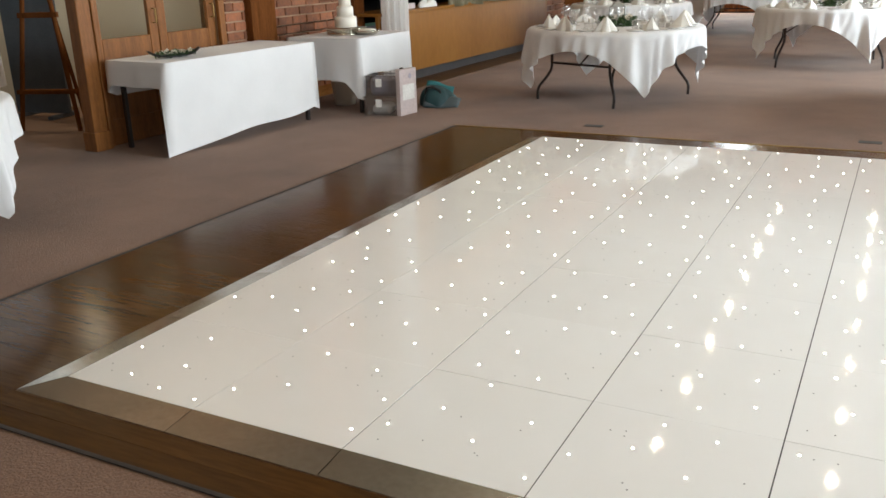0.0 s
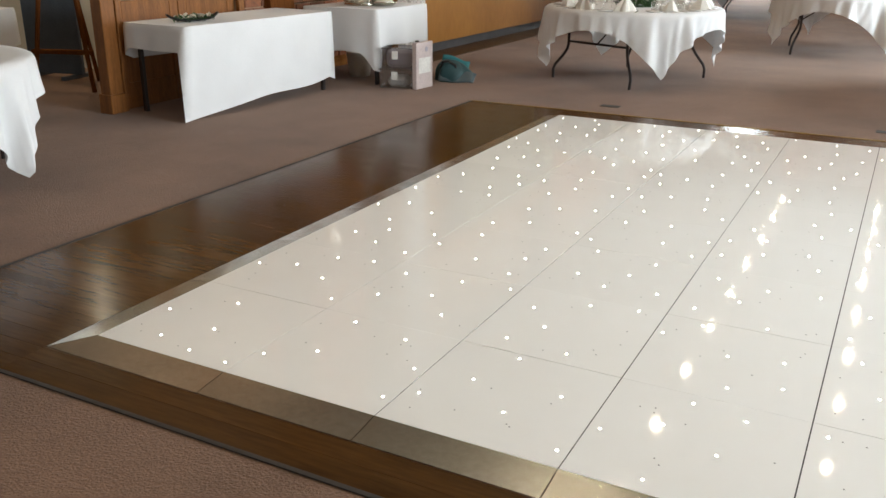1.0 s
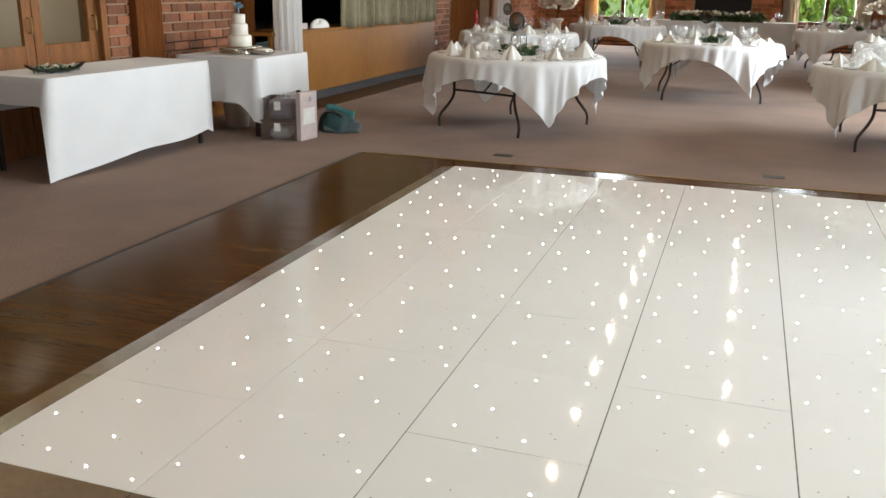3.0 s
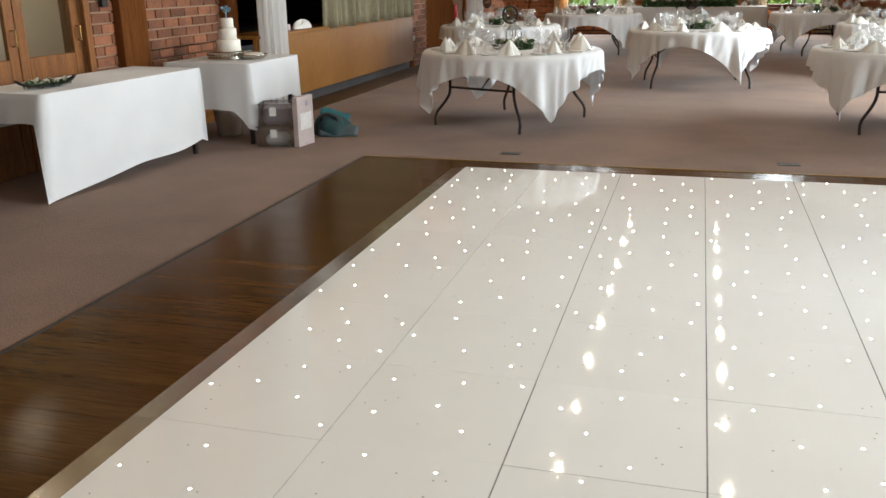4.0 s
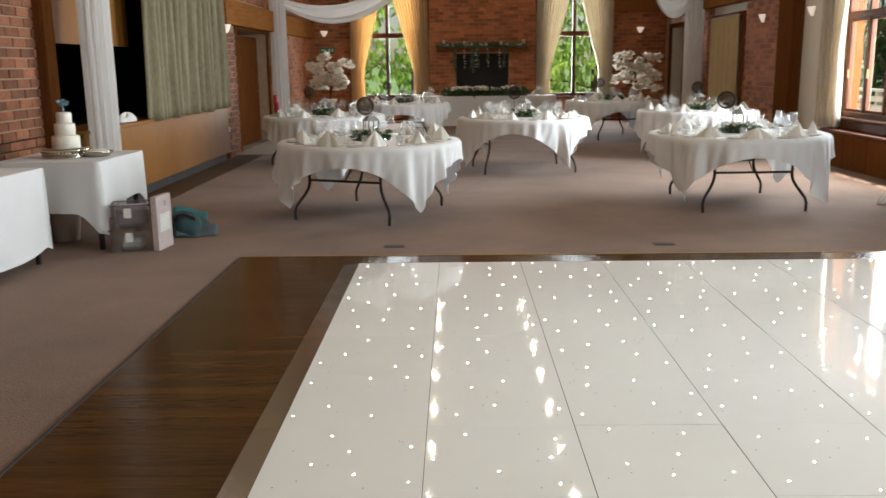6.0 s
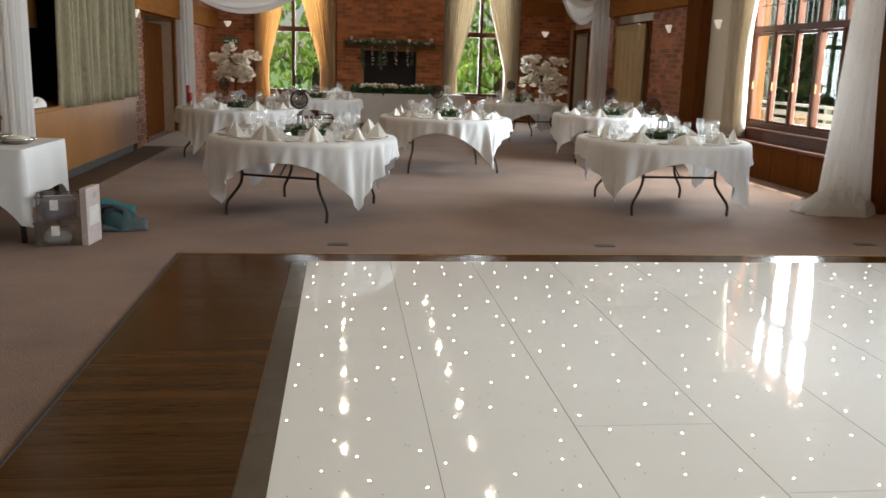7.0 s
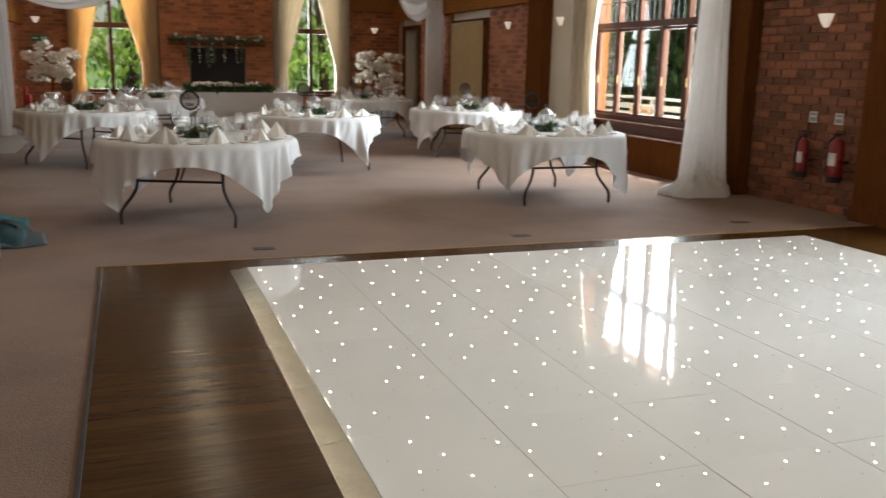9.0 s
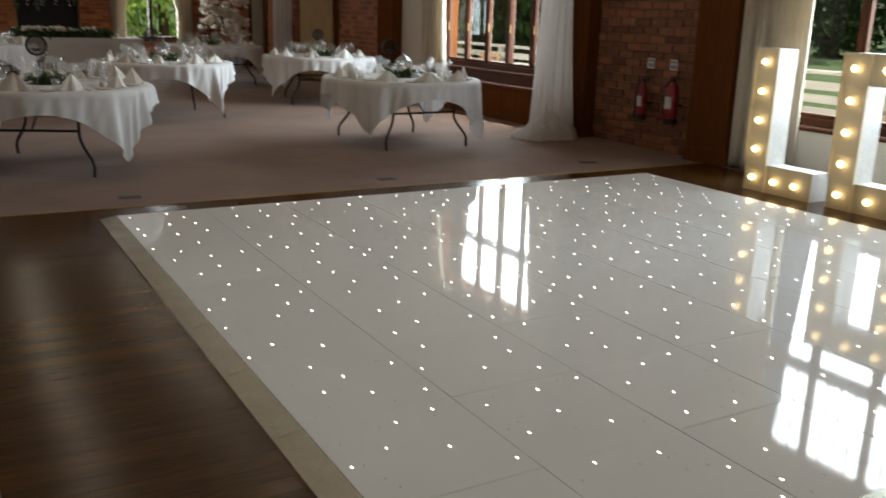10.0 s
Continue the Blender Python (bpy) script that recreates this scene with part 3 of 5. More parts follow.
def swag(p, q, drop, width, label):
    """A length of voile hung in a bow between two points."""
    c = thing("swag", p, label, "drape", "voile swags")
    p, q = Vector((0, 0, 0)), Vector(q) - Vector(p)

    def f(u, v):
        m = p.lerp(q, u)
        sag = drop * (1 - (2 * u - 1) ** 2)
        a = math.pi * (v - 0.5)
        wide = width * (0.35 + 0.65 * math.sin(math.pi * u))
        z = m.z - sag * (1 - 0.0 * v) - wide * (0.5 + 0.5 * math.sin(a)) * 0.8 + 0.02 * math.sin(16 * v + 5 * u)
        side = Vector((q.y, -q.x, 0)).normalized() * (wide * 0.45 * math.cos(a) + 0.02 * math.sin(22 * v))
        return (m.x + side.x, m.y + side.y, z)

    part("cloth", sheet(bmesh.new(), 32, 24, f), SHEER, c, smooth=True, thick=0.004)
    return c


# ---- round tables ----
def cloth_point(u, s01, R, half, top, seed):
    """A square cloth over a round top: u turns round it, s01 runs from the middle to the hem."""
    a = 2 * math.pi * u
    ca, sa = abs(math.cos(a)), abs(math.sin(a))
    reach = half / max(ca, sa)
    corner = (reach / half - 1) / 0.4142
    if s01 <= 0.5:
        s = s01 * 2 * R
        return (s * math.cos(a), s * math.sin(a), top)
    h = (s01 - 0.5) * 2 * (reach - R)
    crease = math.sin(57 * a + 9 * s01 + seed) * math.sin(7 * a + 4 * s01)
    fold = 0.2 * crease + math.sin(23 * a + 2.3 * math.sin(3 * a + seed)) * 0.45 + math.sin(13 * a + seed * 2.1 + math.sin(2 * a)) * 0.55 + 0.3 * math.sin(41 * a + seed)
    r = R + 0.006 + min(h, 0.04) * 0.45 + min(h, 0.45) * (0.15 * fold + 0.02 + 0.03 * corner)
    aa = a + 0.05 * corner * math.sin(8 * a + seed) * h / 0.5
    return (r * math.cos(aa), r * math.sin(aa), top - max(0.0, h - 0.008) * (1 - 0.03 * math.sin(5 * a + seed)))


def round_cloth(x, y, R, half, turn, seed, z):
    c = thing("tablecloth", (x, y, z), "white linen tablecloth hanging in points round the table", "tablecloth", "round tablecloths", turn)
    part("cloth", sheet(bmesh.new(), 280, 24, lambda u, v: cloth_point(u, v, R, half, 0.004, seed), closed=True), LINEN, c, smooth=True)
    return c


def round_table(x, y, turn, seed, label, cloth_turn, dx=0.0, dy=0.0):
    t = thing("round_table", (x, y, FL), label, "table", "round tables", turn)
    R, H = 0.9, 0.74
    part("tabletop", lathe(bmesh.new(), [(0, H - 0.025), (R - 0.01, H - 0.025), (R, H - 0.02), (R, H - 0.004), (R - 0.006, H), (0, H)], 48), PLY, t)
    for sy in (-1, 1):
        for sx in (-1, 1):
            bm = bmesh.new()
            tube(bm, [(sx * 0.39, sy * 0.55, H - 0.03), (sx * 0.39, sy * 0.55, 0.36), (sx * 0.40, sy * 0.555, 0.31), (sx * 0.43, sy * 0.575, 0.25), (sx * 0.505, sy * 0.62, 0.14),
                      (sx * 0.52, sy * 0.63, 0.09), (sx * 0.515, sy * 0.635, 0.0)], 0.015)
            part("leg", bm, STEEL, t)
        part("brace", tube(bmesh.new(), [(-0.39, sy * 0.55, 0.39), (0.39, sy * 0.55, 0.39)], 0.012), STEEL, t)
        part("hinge_stay", tube(bmesh.new(), [(0.0, sy * 0.55, 0.39), (0.0, sy * 0.1, 0.70)], 0.008), STEEL, t)
    round_cloth(x + dx, y + dy, R + 0.004, 1.09, cloth_turn, seed, FL + H)
    return t


TABLES = [(-0.13, 7.32, -22, 1.0, -12, -0.05), (3.72, 7.75, 1, 2.3, -5, -0.09), (1.7, 10.92, 98, 3.1, -12, -0.11), (-1.28, 12.0, -40, 4.4, 12, -0.24),
          (4.55, 12.35, -15, 5.2, -25, 0.03), (-0.3, 16.0, 5, 6.6, 0, -0.31), (3.9, 16.25, 12, 7.7, 5, -0.23)]
for x, y, turn, seed, ct, _ in TABLES:
    round_table(x, y, turn, seed, "round folding table with dark steel legs", ct)
round_table(-2.76, 0.86, 40, 8.1, "round folding table in the wide opening", 62)

# ---- table settings ----
WINE = clear("wine_glass", (1.0, 1.0, 1.0), 0.03, 0.05, 1.5)
wn, wl = WINE.node_tree.nodes, WINE.node_tree.links
haze, blend = wn.new("ShaderNodeBsdfTranslucent"), wn.new("ShaderNodeMixShader")
haze.inputs[0].default_value, blend.inputs[0].default_value = (0.9, 0.9, 0.88, 1), 0.06
old = wn["Material Output"].inputs[0].links[0].from_socket
wl.new(old, blend.inputs[1])
wl.new(haze.outputs[0], blend.inputs[2])
wl.new(blend.outputs[0], wn["Material Output"].inputs[0])
CHINA = mat("white_china", (0.82, 0.81, 0.79), 0.15, scale=4, fine=30, bump=0.0, mix=0.1)
CUTLERY = mat("cutlery_steel", (0.6, 0.58, 0.55), 0.2, metal=1.0)
LEAF = mat("green_leaf", (0.07, 0.13, 0.04), 0.5, second=(0.03, 0.07, 0.025), scale=9, fine=60, bump=0.1, mix=0.6, island=0.4, through_light=0.25)
LEAF_PALE = mat("grey_green_leaf", (0.16, 0.2, 0.12), 0.55, second=(0.08, 0.12, 0.06), scale=9, fine=60, bump=0.1, mix=0.6, island=0.4, through_light=0.2)
PETAL = mat("ivory_petal", (0.86, 0.81, 0.71), 0.7, second=(0.78, 0.70, 0.58), scale=12, fine=60, bump=0.05, mix=0.4, island=0.12, through_light=0.5)
LANTERN = mat("grey_zinc", (0.35, 0.36, 0.35), 0.5, metal=0.4)
MIRROR = mat("mirror_plate", (0.85, 0.86, 0.86), 0.03, metal=1.0, bump=0.0, rough_var=0.01)
SLATE = mat("black_sign_face", (0.02, 0.02, 0.022), 0.35)
SMOKED = clear("smoked_acrylic", (0.62, 0.6, 0.58), 0.02, 0.06)
CARD = mat("white_card", (0.78, 0.76, 0.72), 0.7)
CANDLE = mat("ivory_wax", (0.78, 0.72, 0.6), 0.5)
PINK = mat("pink_gift", (0.6, 0.5, 0.48), 0.6)


def leaves(bm, n, centre, size, leaf, rr, flat=0.5):
    """n small folded leaves scattered through an uneven ellipsoid."""
    for _ in range(n):
        while True:
            p = Vector((rr.uniform(-1, 1), rr.uniform(-1, 1), rr.uniform(-1, 1)))
            if p.length < 1:
                break
        p = Vector((centre[0] + p.x * size[0], centre[1] + p.y * size[1], centre[2] + p.z * size[2]))
        m = Euler((rr.uniform(-1, 1) * flat * 2, rr.uniform(-1, 1) * flat * 2, rr.uniform(0, 6.3))).to_matrix()
        s = leaf * rr.uniform(0.6, 1.3)
        pts = [(-s, 0, 0), (-0.2 * s, -0.42 * s, 0.12 * s), (s, 0, -0.1 * s), (-0.2 * s, 0.42 * s, 0.12 * s)]
        v = [bm.verts.new(p + m @ Vector(q)) for q in pts]
        bm.faces.new((v[0], v[1], v[2]))
        bm.faces.new((v[0], v[2], v[3]))
    return bm


def blossoms(bm, n, centre, size, r, rr):
    for _ in range(n):
        a, q = rr.uniform(0, 6.3), math.sqrt(rr.random())
        c = Vector((centre[0] + size[0] * q * math.cos(a), centre[1] + size[1] * q * math.sin(a), centre[2] + size[2] * rr.uniform(-1, 1)))
        m = Euler((rr.uniform(-0.9, 0.9), rr.uniform(-0.9, 0.9), a)).to_matrix()
        s = r * rr.uniform(0.7, 1.3)
        mid = bm.verts.new(c + m @ Vector((0, 0, -0.25 * s)))
        ring = []
        for k in range(10):
            t = 2 * math.pi * k / 10
            rad = s * (1.0 if k % 2 else 0.62)
            ring.append(bm.verts.new(c + m @ Vector((rad * math.cos(t), rad * math.sin(t), 0.25 * s * (1 if k % 2 else 0.6)))))
        for k in range(10):
            bm.faces.new((mid, ring[k], ring[(k + 1) % 10]))
    return bm


def wine_profile(h, r):
    return [(0.0, 0.0), (0.034, 0.001), (0.034, 0.003), (0.006, 0.008), (0.004, 0.03), (0.004, h * 0.45), (0.012, h * 0.48), (r * 0.85, h * 0.6), (r, h * 0.74), (r * 0.78, h)]


def first_glass(h, r, label):
    g = tagged(part("wine_glass", lathe(bmesh.new(), wine_profile(h, r), 12), WINE, None, "", True), label, "glass", "wine glasses")
    return g


big_glass = first_glass(0.215, 0.042, "large clear stemmed wine glass on the table")
small_glass = first_glass(0.175, 0.033, "small clear stemmed wine glass on the table")
tumbler = tagged(part("tumbler", lathe(bmesh.new(), [(0, 0.002), (0.03, 0.0), (0.036, 0.09), (0.034, 0.09), (0.029, 0.008), (0, 0.008)], 12), WINE, None, "", True),
                 "clear glass tumbler on the table", "glass", "tumblers")


def napkin_mesh(kind):
    bm = bmesh.new()
    if kind == 0:  # stood up as a pyramid with an open fold
        def fan(u, v):
            a = 2 * math.pi * u
            r = (1 - v) ** 0.85 * (1 + 0.3 * math.cos(4 * a) + 0.1 * math.cos(a + 1)) + 0.02
            return (0.12 * r * math.cos(a) + 0.02 * v, 0.085 * r * math.sin(a), 0.15 * v ** 0.92)
        sheet(bm, 24, 5, fan, closed=True)
    else:
        v = [bm.verts.new(p) for p in ((-0.085, -0.07, 0), (0.085, -0.07, 0), (0.11, 0.08, 0), (-0.11, 0.08, 0), (0.01, 0.0, 0.155), (0, -0.11, 0.02))]
        for f in ((0, 5, 4), (5, 1, 4), (1, 2, 4), (2, 3, 4), (3, 0, 4)):
            bm.faces.new([v[k] for k in f])
    return bm


def napkin(kind):
    return tagged(part("napkin", napkin_mesh(kind), NAPKIN, None), "ivory linen napkin folded into a standing point", "napkin", "folded napkins")


nap0, nap1 = napkin(0), napkin(1)
plate = tagged(part("side_plate", lathe(bmesh.new(), [(0, 0.004), (0.06, 0.004), (0.085, 0.012), (0.087, 0.010), (0.06, 0.0), (0, 0.0)], 20), CHINA, None, "", True),
               "small white china side plate", "plate", "side plates")
knife = tagged(part("knife", boxes(((-0.008, -0.1, 0.0), (0.008, 0.02, 0.003)), ((-0.005, 0.02, 0.0), (0.005, 0.1, 0.004)), bevel=0.001), CUTLERY, None),
               "polished steel table knife", "cutlery", "cutlery")
fork = tagged(part("fork", boxes(((-0.004, -0.1, 0.0), (0.004, 0.03, 0.003)), ((-0.011, 0.03, 0.001), (-0.007, 0.09, 0.004)), ((-0.002, 0.03, 0.001), (0.002, 0.09, 0.004)),
                                 ((0.007, 0.03, 0.001), (0.011, 0.09, 0.004)), ((-0.011, 0.025, 0.0), (0.011, 0.033, 0.004))), CUTLERY, None), "polished steel table fork", "cutlery", "cutlery")
gift = tagged(part("favour_box", boxes(((-0.022, -0.022, 0), (0.022, 0.022, 0.045)), ((-0.024, -0.004, 0), (0.024, 0.004, 0.0465)), bevel=0.002), CARD, None),
              "small white wedding favour box", "favour", "favours")
stock = {"g": big_glass, "s": small_glass, "t": tumbler, "n": nap0, "m": nap1, "p": plate, "k": knife, "f": fork, "b": gift}
used = set()
fold_rnd = random.Random(17)


def put(key, x, y, z, turn):
    ob = stock[key]
    if key not in used:
        used.add(key)
        ob.matrix_world = pose(x, y, z, 0, 0, turn)
        return ob
    m = pose(x, y, z, 0, 0, turn)
    if key in 'nm':  # folded by hand, no two quite alike
        m = m @ Matrix.Diagonal((fold_rnd.uniform(0.75, 1.2), fold_rnd.uniform(0.4, 0.85), fold_rnd.uniform(0.6, 1.0), 1))
    return copy_thing(ob, m)


def centrepiece(x, y, z, seed, turn):
    rr = random.Random(seed)
    m = thing("mirror_plate", (x, y, z), "round mirror plate under the centrepiece", "mirror", "table mirrors")
    part("glass", lathe(bmesh.new(), [(0, 0.0), (0.2, 0.0), (0.2, 0.004), (0.195, 0.005), (0, 0.005)], 32), MIRROR, m)
    c = thing("lantern", (x, y, z + 0.005), "grey metal lantern with a candle and a peaked lid", "lantern", "table lanterns", turn)
    part("base", boxes(((-0.065, -0.065, 0), (0.065, 0.065, 0.015)), bevel=0.002), LANTERN, c)
    for sx in (-1, 1):
        for sy in (-1, 1):
            part("post", boxes(((sx * 0.056 - 0.006, sy * 0.056 - 0.006, 0.015), (sx * 0.056 + 0.006, sy * 0.056 + 0.006, 0.19))), LANTERN, c)
    part("roof", lathe(bmesh.new(), [(0.1, 0.188), (0.095, 0.195), (0.05, 0.235), (0.02, 0.245), (0.012, 0.262), (0, 0.265)], 4), LANTERN, c)
    part("ring", tube(bmesh.new(), [(0.02 * math.cos(k * 0.7), 0, 0.275 + 0.02 * math.sin(k * 0.7)) for k in range(10)], 0.003, 5), LANTERN, c)
    part("candle", lathe(bmesh.new(), [(0, 0.015), (0.03, 0.015), (0.03, 0.11), (0, 0.112)], 12), CANDLE, c, "ivory pillar candle")
    f = thing("greenery", (x, y, z + 0.005), "ring of green leaves and ivory roses round the lantern", "flowers", "centrepieces", turn)
    bm = bmesh.new()
    for k in range(9):
        a = k * 0.7 + rr.uniform(-0.2, 0.2)
        leaves(bm, 34, (0.14 * math.cos(a), 0.125 * math.sin(a), 0.045), (0.08, 0.08, 0.055), 0.036, rr)
    tagged(part("foliage", bm, LEAF, f), kind="stuff")
    bm = bmesh.new()
    for k in range(6):
        a = k * 1.05 + seed
        blossoms(bm, 4, (0.13 * math.cos(a), 0.13 * math.sin(a), 0.08), (0.012, 0.012, 0.012), 0.032, rr)
    tagged(part("roses", bm, PETAL, f), kind="stuff")


def table_number(x, y, z, turn):
    s = thing("table_number", (x, y, z), "round table number with a black ring on a thin stand", "table number", "table numbers", turn)
    part("base", lathe(bmesh.new(), [(0, 0), (0.04, 0), (0.04, 0.005), (0.006, 0.008), (0, 0.008)], 16), STEEL, s)
    part("stem", tube(bmesh.new(), [(0, 0, 0.005), (0, 0, 0.27)], 0.003, 6), STEEL, s)
    disc = part("disc", lathe(bmesh.new(), [(0, -0.002), (0.084, -0.002), (0.084, 0.002), (0, 0.002)], 28), SMOKED, s, "smoked clear acrylic disc")
    disc.matrix_local = pose(0, 0, 0.335, 90, 0, 0)
    rim = part("rim", lathe(bmesh.new(), [(0.077, -0.0055), (0.094, -0.0055), (0.094, 0.0055), (0.077, 0.0055), (0.077, -0.0055)], 28), SLATE, s, "black ring")
    rim.matrix_local = pose(0, 0, 0.335, 90, 0, 0)
    part("mark", boxes(((-0.03, -0.0065, 0.287), (0.03, -0.0045, 0.299)), ((-0.045, -0.0065, 0.303), (0.045, -0.0045, 0.308))), SLATE, s, "dark illegible lettering")


for n, (x, y, turn, seed, ct, nx) in enumerate(TABLES):
    z = FL + 0.745
    rr = random.Random(n + 40)
    centrepiece(x + 0.02, y, z, n + 1, turn)
    table_number(x + nx, y + 0.14, z, rr.uniform(-25, 15) - 8)
    seats = 10 if n < 3 else 9
    for k in range(seats):
        a = 2 * math.pi * (k + 0.35) / seats + radians(turn)
        deg = math.degrees(a)
        def on(r, da):
            return x + r * math.cos(a + da), y + r * math.sin(a + da)
        put("n" if (k + n) % 3 else "m", *on(0.72 + rr.uniform(-0.02, 0.02), 0.0), z, deg + 90 + rr.uniform(-25, 25))
        put("p", *on(0.76, -0.24), z, 0)
        put("k", *on(0.74, 0.17), z + 0.001, deg + 90)
        put("f", *on(0.74, -0.14), z + 0.001, deg + 90)
        put("g", *on(0.53 + rr.uniform(-0.02, 0.02), 0.16), z, 0)
        put("s", *on(0.47 + rr.uniform(-0.02, 0.02), 0.02), z, 0)
        put("t", *on(0.55, -0.13), z, 0)
        if k % 2:
            put("s", *on(0.42, 0.2), z, 0)
        put("b", *on(0.6, -0.02), z, deg)

# ---- long table and cake table ----
def hang_cloth(name, at, w, d, turn, drops, label, seed, over=0.012, taper=0.0, kick=0.0, point=0.0):
    """A cloth on a rectangular top w by d with its corner at the origin; drops give the hem's fall: front (+x), end (+y), back (-x), end (-y)."""
    c = thing(name, at, label, "tablecloth", "", turn)
    bm = bmesh.new()
    n = 24
    x0, y0, x1, y1 = -over, -over, w + over, d + over
    corners = [(x1, y0), (x1, y1), (x0, y1), (x0, y0)]
    path = []
    for k in range(4):
        p, q = Vector(corners[k]), Vector(corners[(k + 1) % 4])
        for i in range(n):
            path.append((p.lerp(q, i / n), k, i / n, Vector(((q - p).y, -(q - p).x)).normalized()))
    m = len(path)

    def f(u, v):
        p, k, s, out = path[round(u * m) % m]
        near = min(s, 1 - s)
        d0, dn = drops[k], drops[(k + 1) % 4] if s > 0.5 else drops[(k - 1) % 4]
        blend = max(0.0, 1 - near / 0.06)
        fall = d0 + (max(d0, dn) - d0) * blend * 0.6
        fall *= (1 + 0.02 * math.sin(9 * s + seed + k)) * (1 - taper * s * (k == 0))
        fall += point * max(0.0, 1 - near / 0.22) ** 1.3
        bulge = v * fall * (0.02 + 0.025 * math.sin(14 * s + seed * 3 + k) + 0.02 * blend * blend)
        r = 0.01 * math.sin(math.pi * min(1, v * 6) / 2)
        q = p + out * (bulge + r)
        q = q - Vector((0, kick * v * fall * max(0.0, 1 - (p - Vector((x1, y0))).length / 0.4)))
        return (q.x, q.y, 0.004 - v * fall - 0.004 * (v > 0))

    sheet(bm, m, 12, f, closed=True)
    sheet(bm, 8, 8, lambda u, v: (x0 + (x1 - x0) * u, y0 + (y1 - y0) * v, 0.0042))
    part("cloth", bm, LINEN, c, smooth=True)
    return c


def plain_table(name, at, w, d, turn, label):
    t = thing(name, at, label, "table", "", turn)
    part("tabletop", boxes(((0, 0, 0.715), (w, d, 0.74)), bevel=0.003), PLY, t)
    for x in (0.05, w - 0.05):
        for y in (0.08, d - 0.08):
            part("leg", boxes(((x - 0.018, y - 0.018, 0), (x + 0.018, y + 0.018, 0.715)), bevel=0.003), STEEL, t)
    return t


LT = (-3.24, 3.3, FL)
plain_table("long_table", LT, 0.68, 1.84, -3.2, "long folding table with dark legs beside the doors")
hang_cloth("long_tablecloth", (LT[0], LT[1], FL + 0.74), 0.68, 1.84, -3.2, (0.72, 0.5, 0.3, 0.2), "white linen tablecloth falling almost to the carpet", 1.0, taper=0.16, kick=0.16)
CT = (-3.04, 5.5, FL)
plain_table("cake_table", CT, 0.86, 0.97, -1, "square table under the wedding cake")
hang_cloth("cake_tablecloth", (CT[0], CT[1], FL + 0.74), 0.86, 0.97, -1, (0.36, 0.36, 0.3, 0.42), "white linen tablecloth on the cake table", 2.7, point=0.2)
structure("skirting_shadow_board", boxes(((XL, 5.62, FL), (XL + 0.035, 7.05, FL + 0.12)), bevel=0.003), OAK_Y, "stained timber skirting board", "trim")

# leaf tray with flowers on the long table
tray = thing("flower_tray", (-2.8, 3.62, FL + 0.745), "long dark leaf-shaped tray of white flowers", "flowers", "", 68)
bm = bmesh.new()
sheet(bm, 16, 6, lambda u, v: ((u - 0.5) * 0.46, (v - 0.5) * 0.17 * math.sin(math.pi * (0.06 + 0.88 * u)), 0.006 + 0.05 * (2 * u - 1) ** 4 + 0.06 * (v - 0.5) ** 2))
part("tray", bm, SLATE, tray, smooth=True, thick=0.005)
rr = random.Random(3)
part("leaves", leaves(bmesh.new(), 120, (0, 0, 0.03), (0.19, 0.05, 0.02), 0.03, rr), LEAF, tray)
part("petals", blossoms(bmesh.new(), 34, (0, 0, 0.045), (0.16, 0.04, 0.012), 0.022, rr), PETAL, tray)

# wedding cake on a silver stand
ICING = mat("white_icing", (0.84, 0.80, 0.72), 0.5, second=(0.8, 0.74, 0.64), scale=6, fine=80, bump=0.08, mix=0.25)
SILVER = mat("polished_silver", (0.72, 0.68, 0.6), 0.18, metal=1.0, scale=8, fine=60, bump=0.12)
TOPPER = mat("pale_blue_flowers", (0.3, 0.5, 0.6), 0.6, island=0.2)
KX, KY, KZ = -2.62, 5.95, FL + 0.748
stand = thing("cake_stand", (KX, KY, KZ), "round silver cake stand with a patterned rim", "cake stand")
part("plinth", lathe(bmesh.new(), [(0, 0), (0.2, 0), (0.205, 0.01), (0.195, 0.02), (0.2, 0.05), (0.215, 0.06), (0.215, 0.07), (0, 0.072)], 40), SILVER, stand, smooth=True)
bm = bmesh.new()
for k in range(40):
    a = 2 * math.pi * k / 40
    lathe(bm, [(0, -0.012), (0.011, 0), (0, 0.012)], 6, (0.203 * math.cos(a), 0.203 * math.sin(a), 0.035))
part("beading", bm, SILVER, stand)
bowl = thing("silver_dish", (KX + 0.27, KY - 0.02, KZ), "round silver dish beside the cake", "dish")
part("dish", lathe(bmesh.new(), [(0, 0), (0.09, 0), (0.13, 0.03), (0.135, 0.045), (0.125, 0.045), (0.085, 0.012), (0, 0.012)], 28), SILVER, bowl, smooth=True)
part("contents", lathe(bmesh.new(), [(0.1, 0.02), (0.09, 0.05), (0.05, 0.06), (0, 0.062)], 20), ICING, bowl, "white cake pieces", smooth=True)
cake = thing("wedding_cake", (KX, KY, KZ + 0.072), "three tiered white iced wedding cake with a pale blue topper", "cake")
z = 0.0
for r, h in ((0.115, 0.105), (0.085, 0.105), (0.062, 0.095)):
    part("tier", lathe(bmesh.new(), [(0, z), (r, z), (r, z + h - 0.012), (r - 0.004, z + h - 0.003), (r - 0.014, z + h), (0, z + h)], 32), ICING, cake, smooth=True)
    bm = bmesh.new()
    for k in range(28):
        a = 2 * math.pi * k / 28
        lathe(bm, [(0, -0.006), (0.006, 0), (0, 0.006)], 6, (r * math.cos(a), r * math.sin(a), z + 0.006))
    part("piping", bm, ICING, cake)
    z += h
part("topper_stem", tube(bmesh.new(), [(0, 0, z), (0.0, 0.005, z + 0.05)], 0.006), TOPPER, cake)
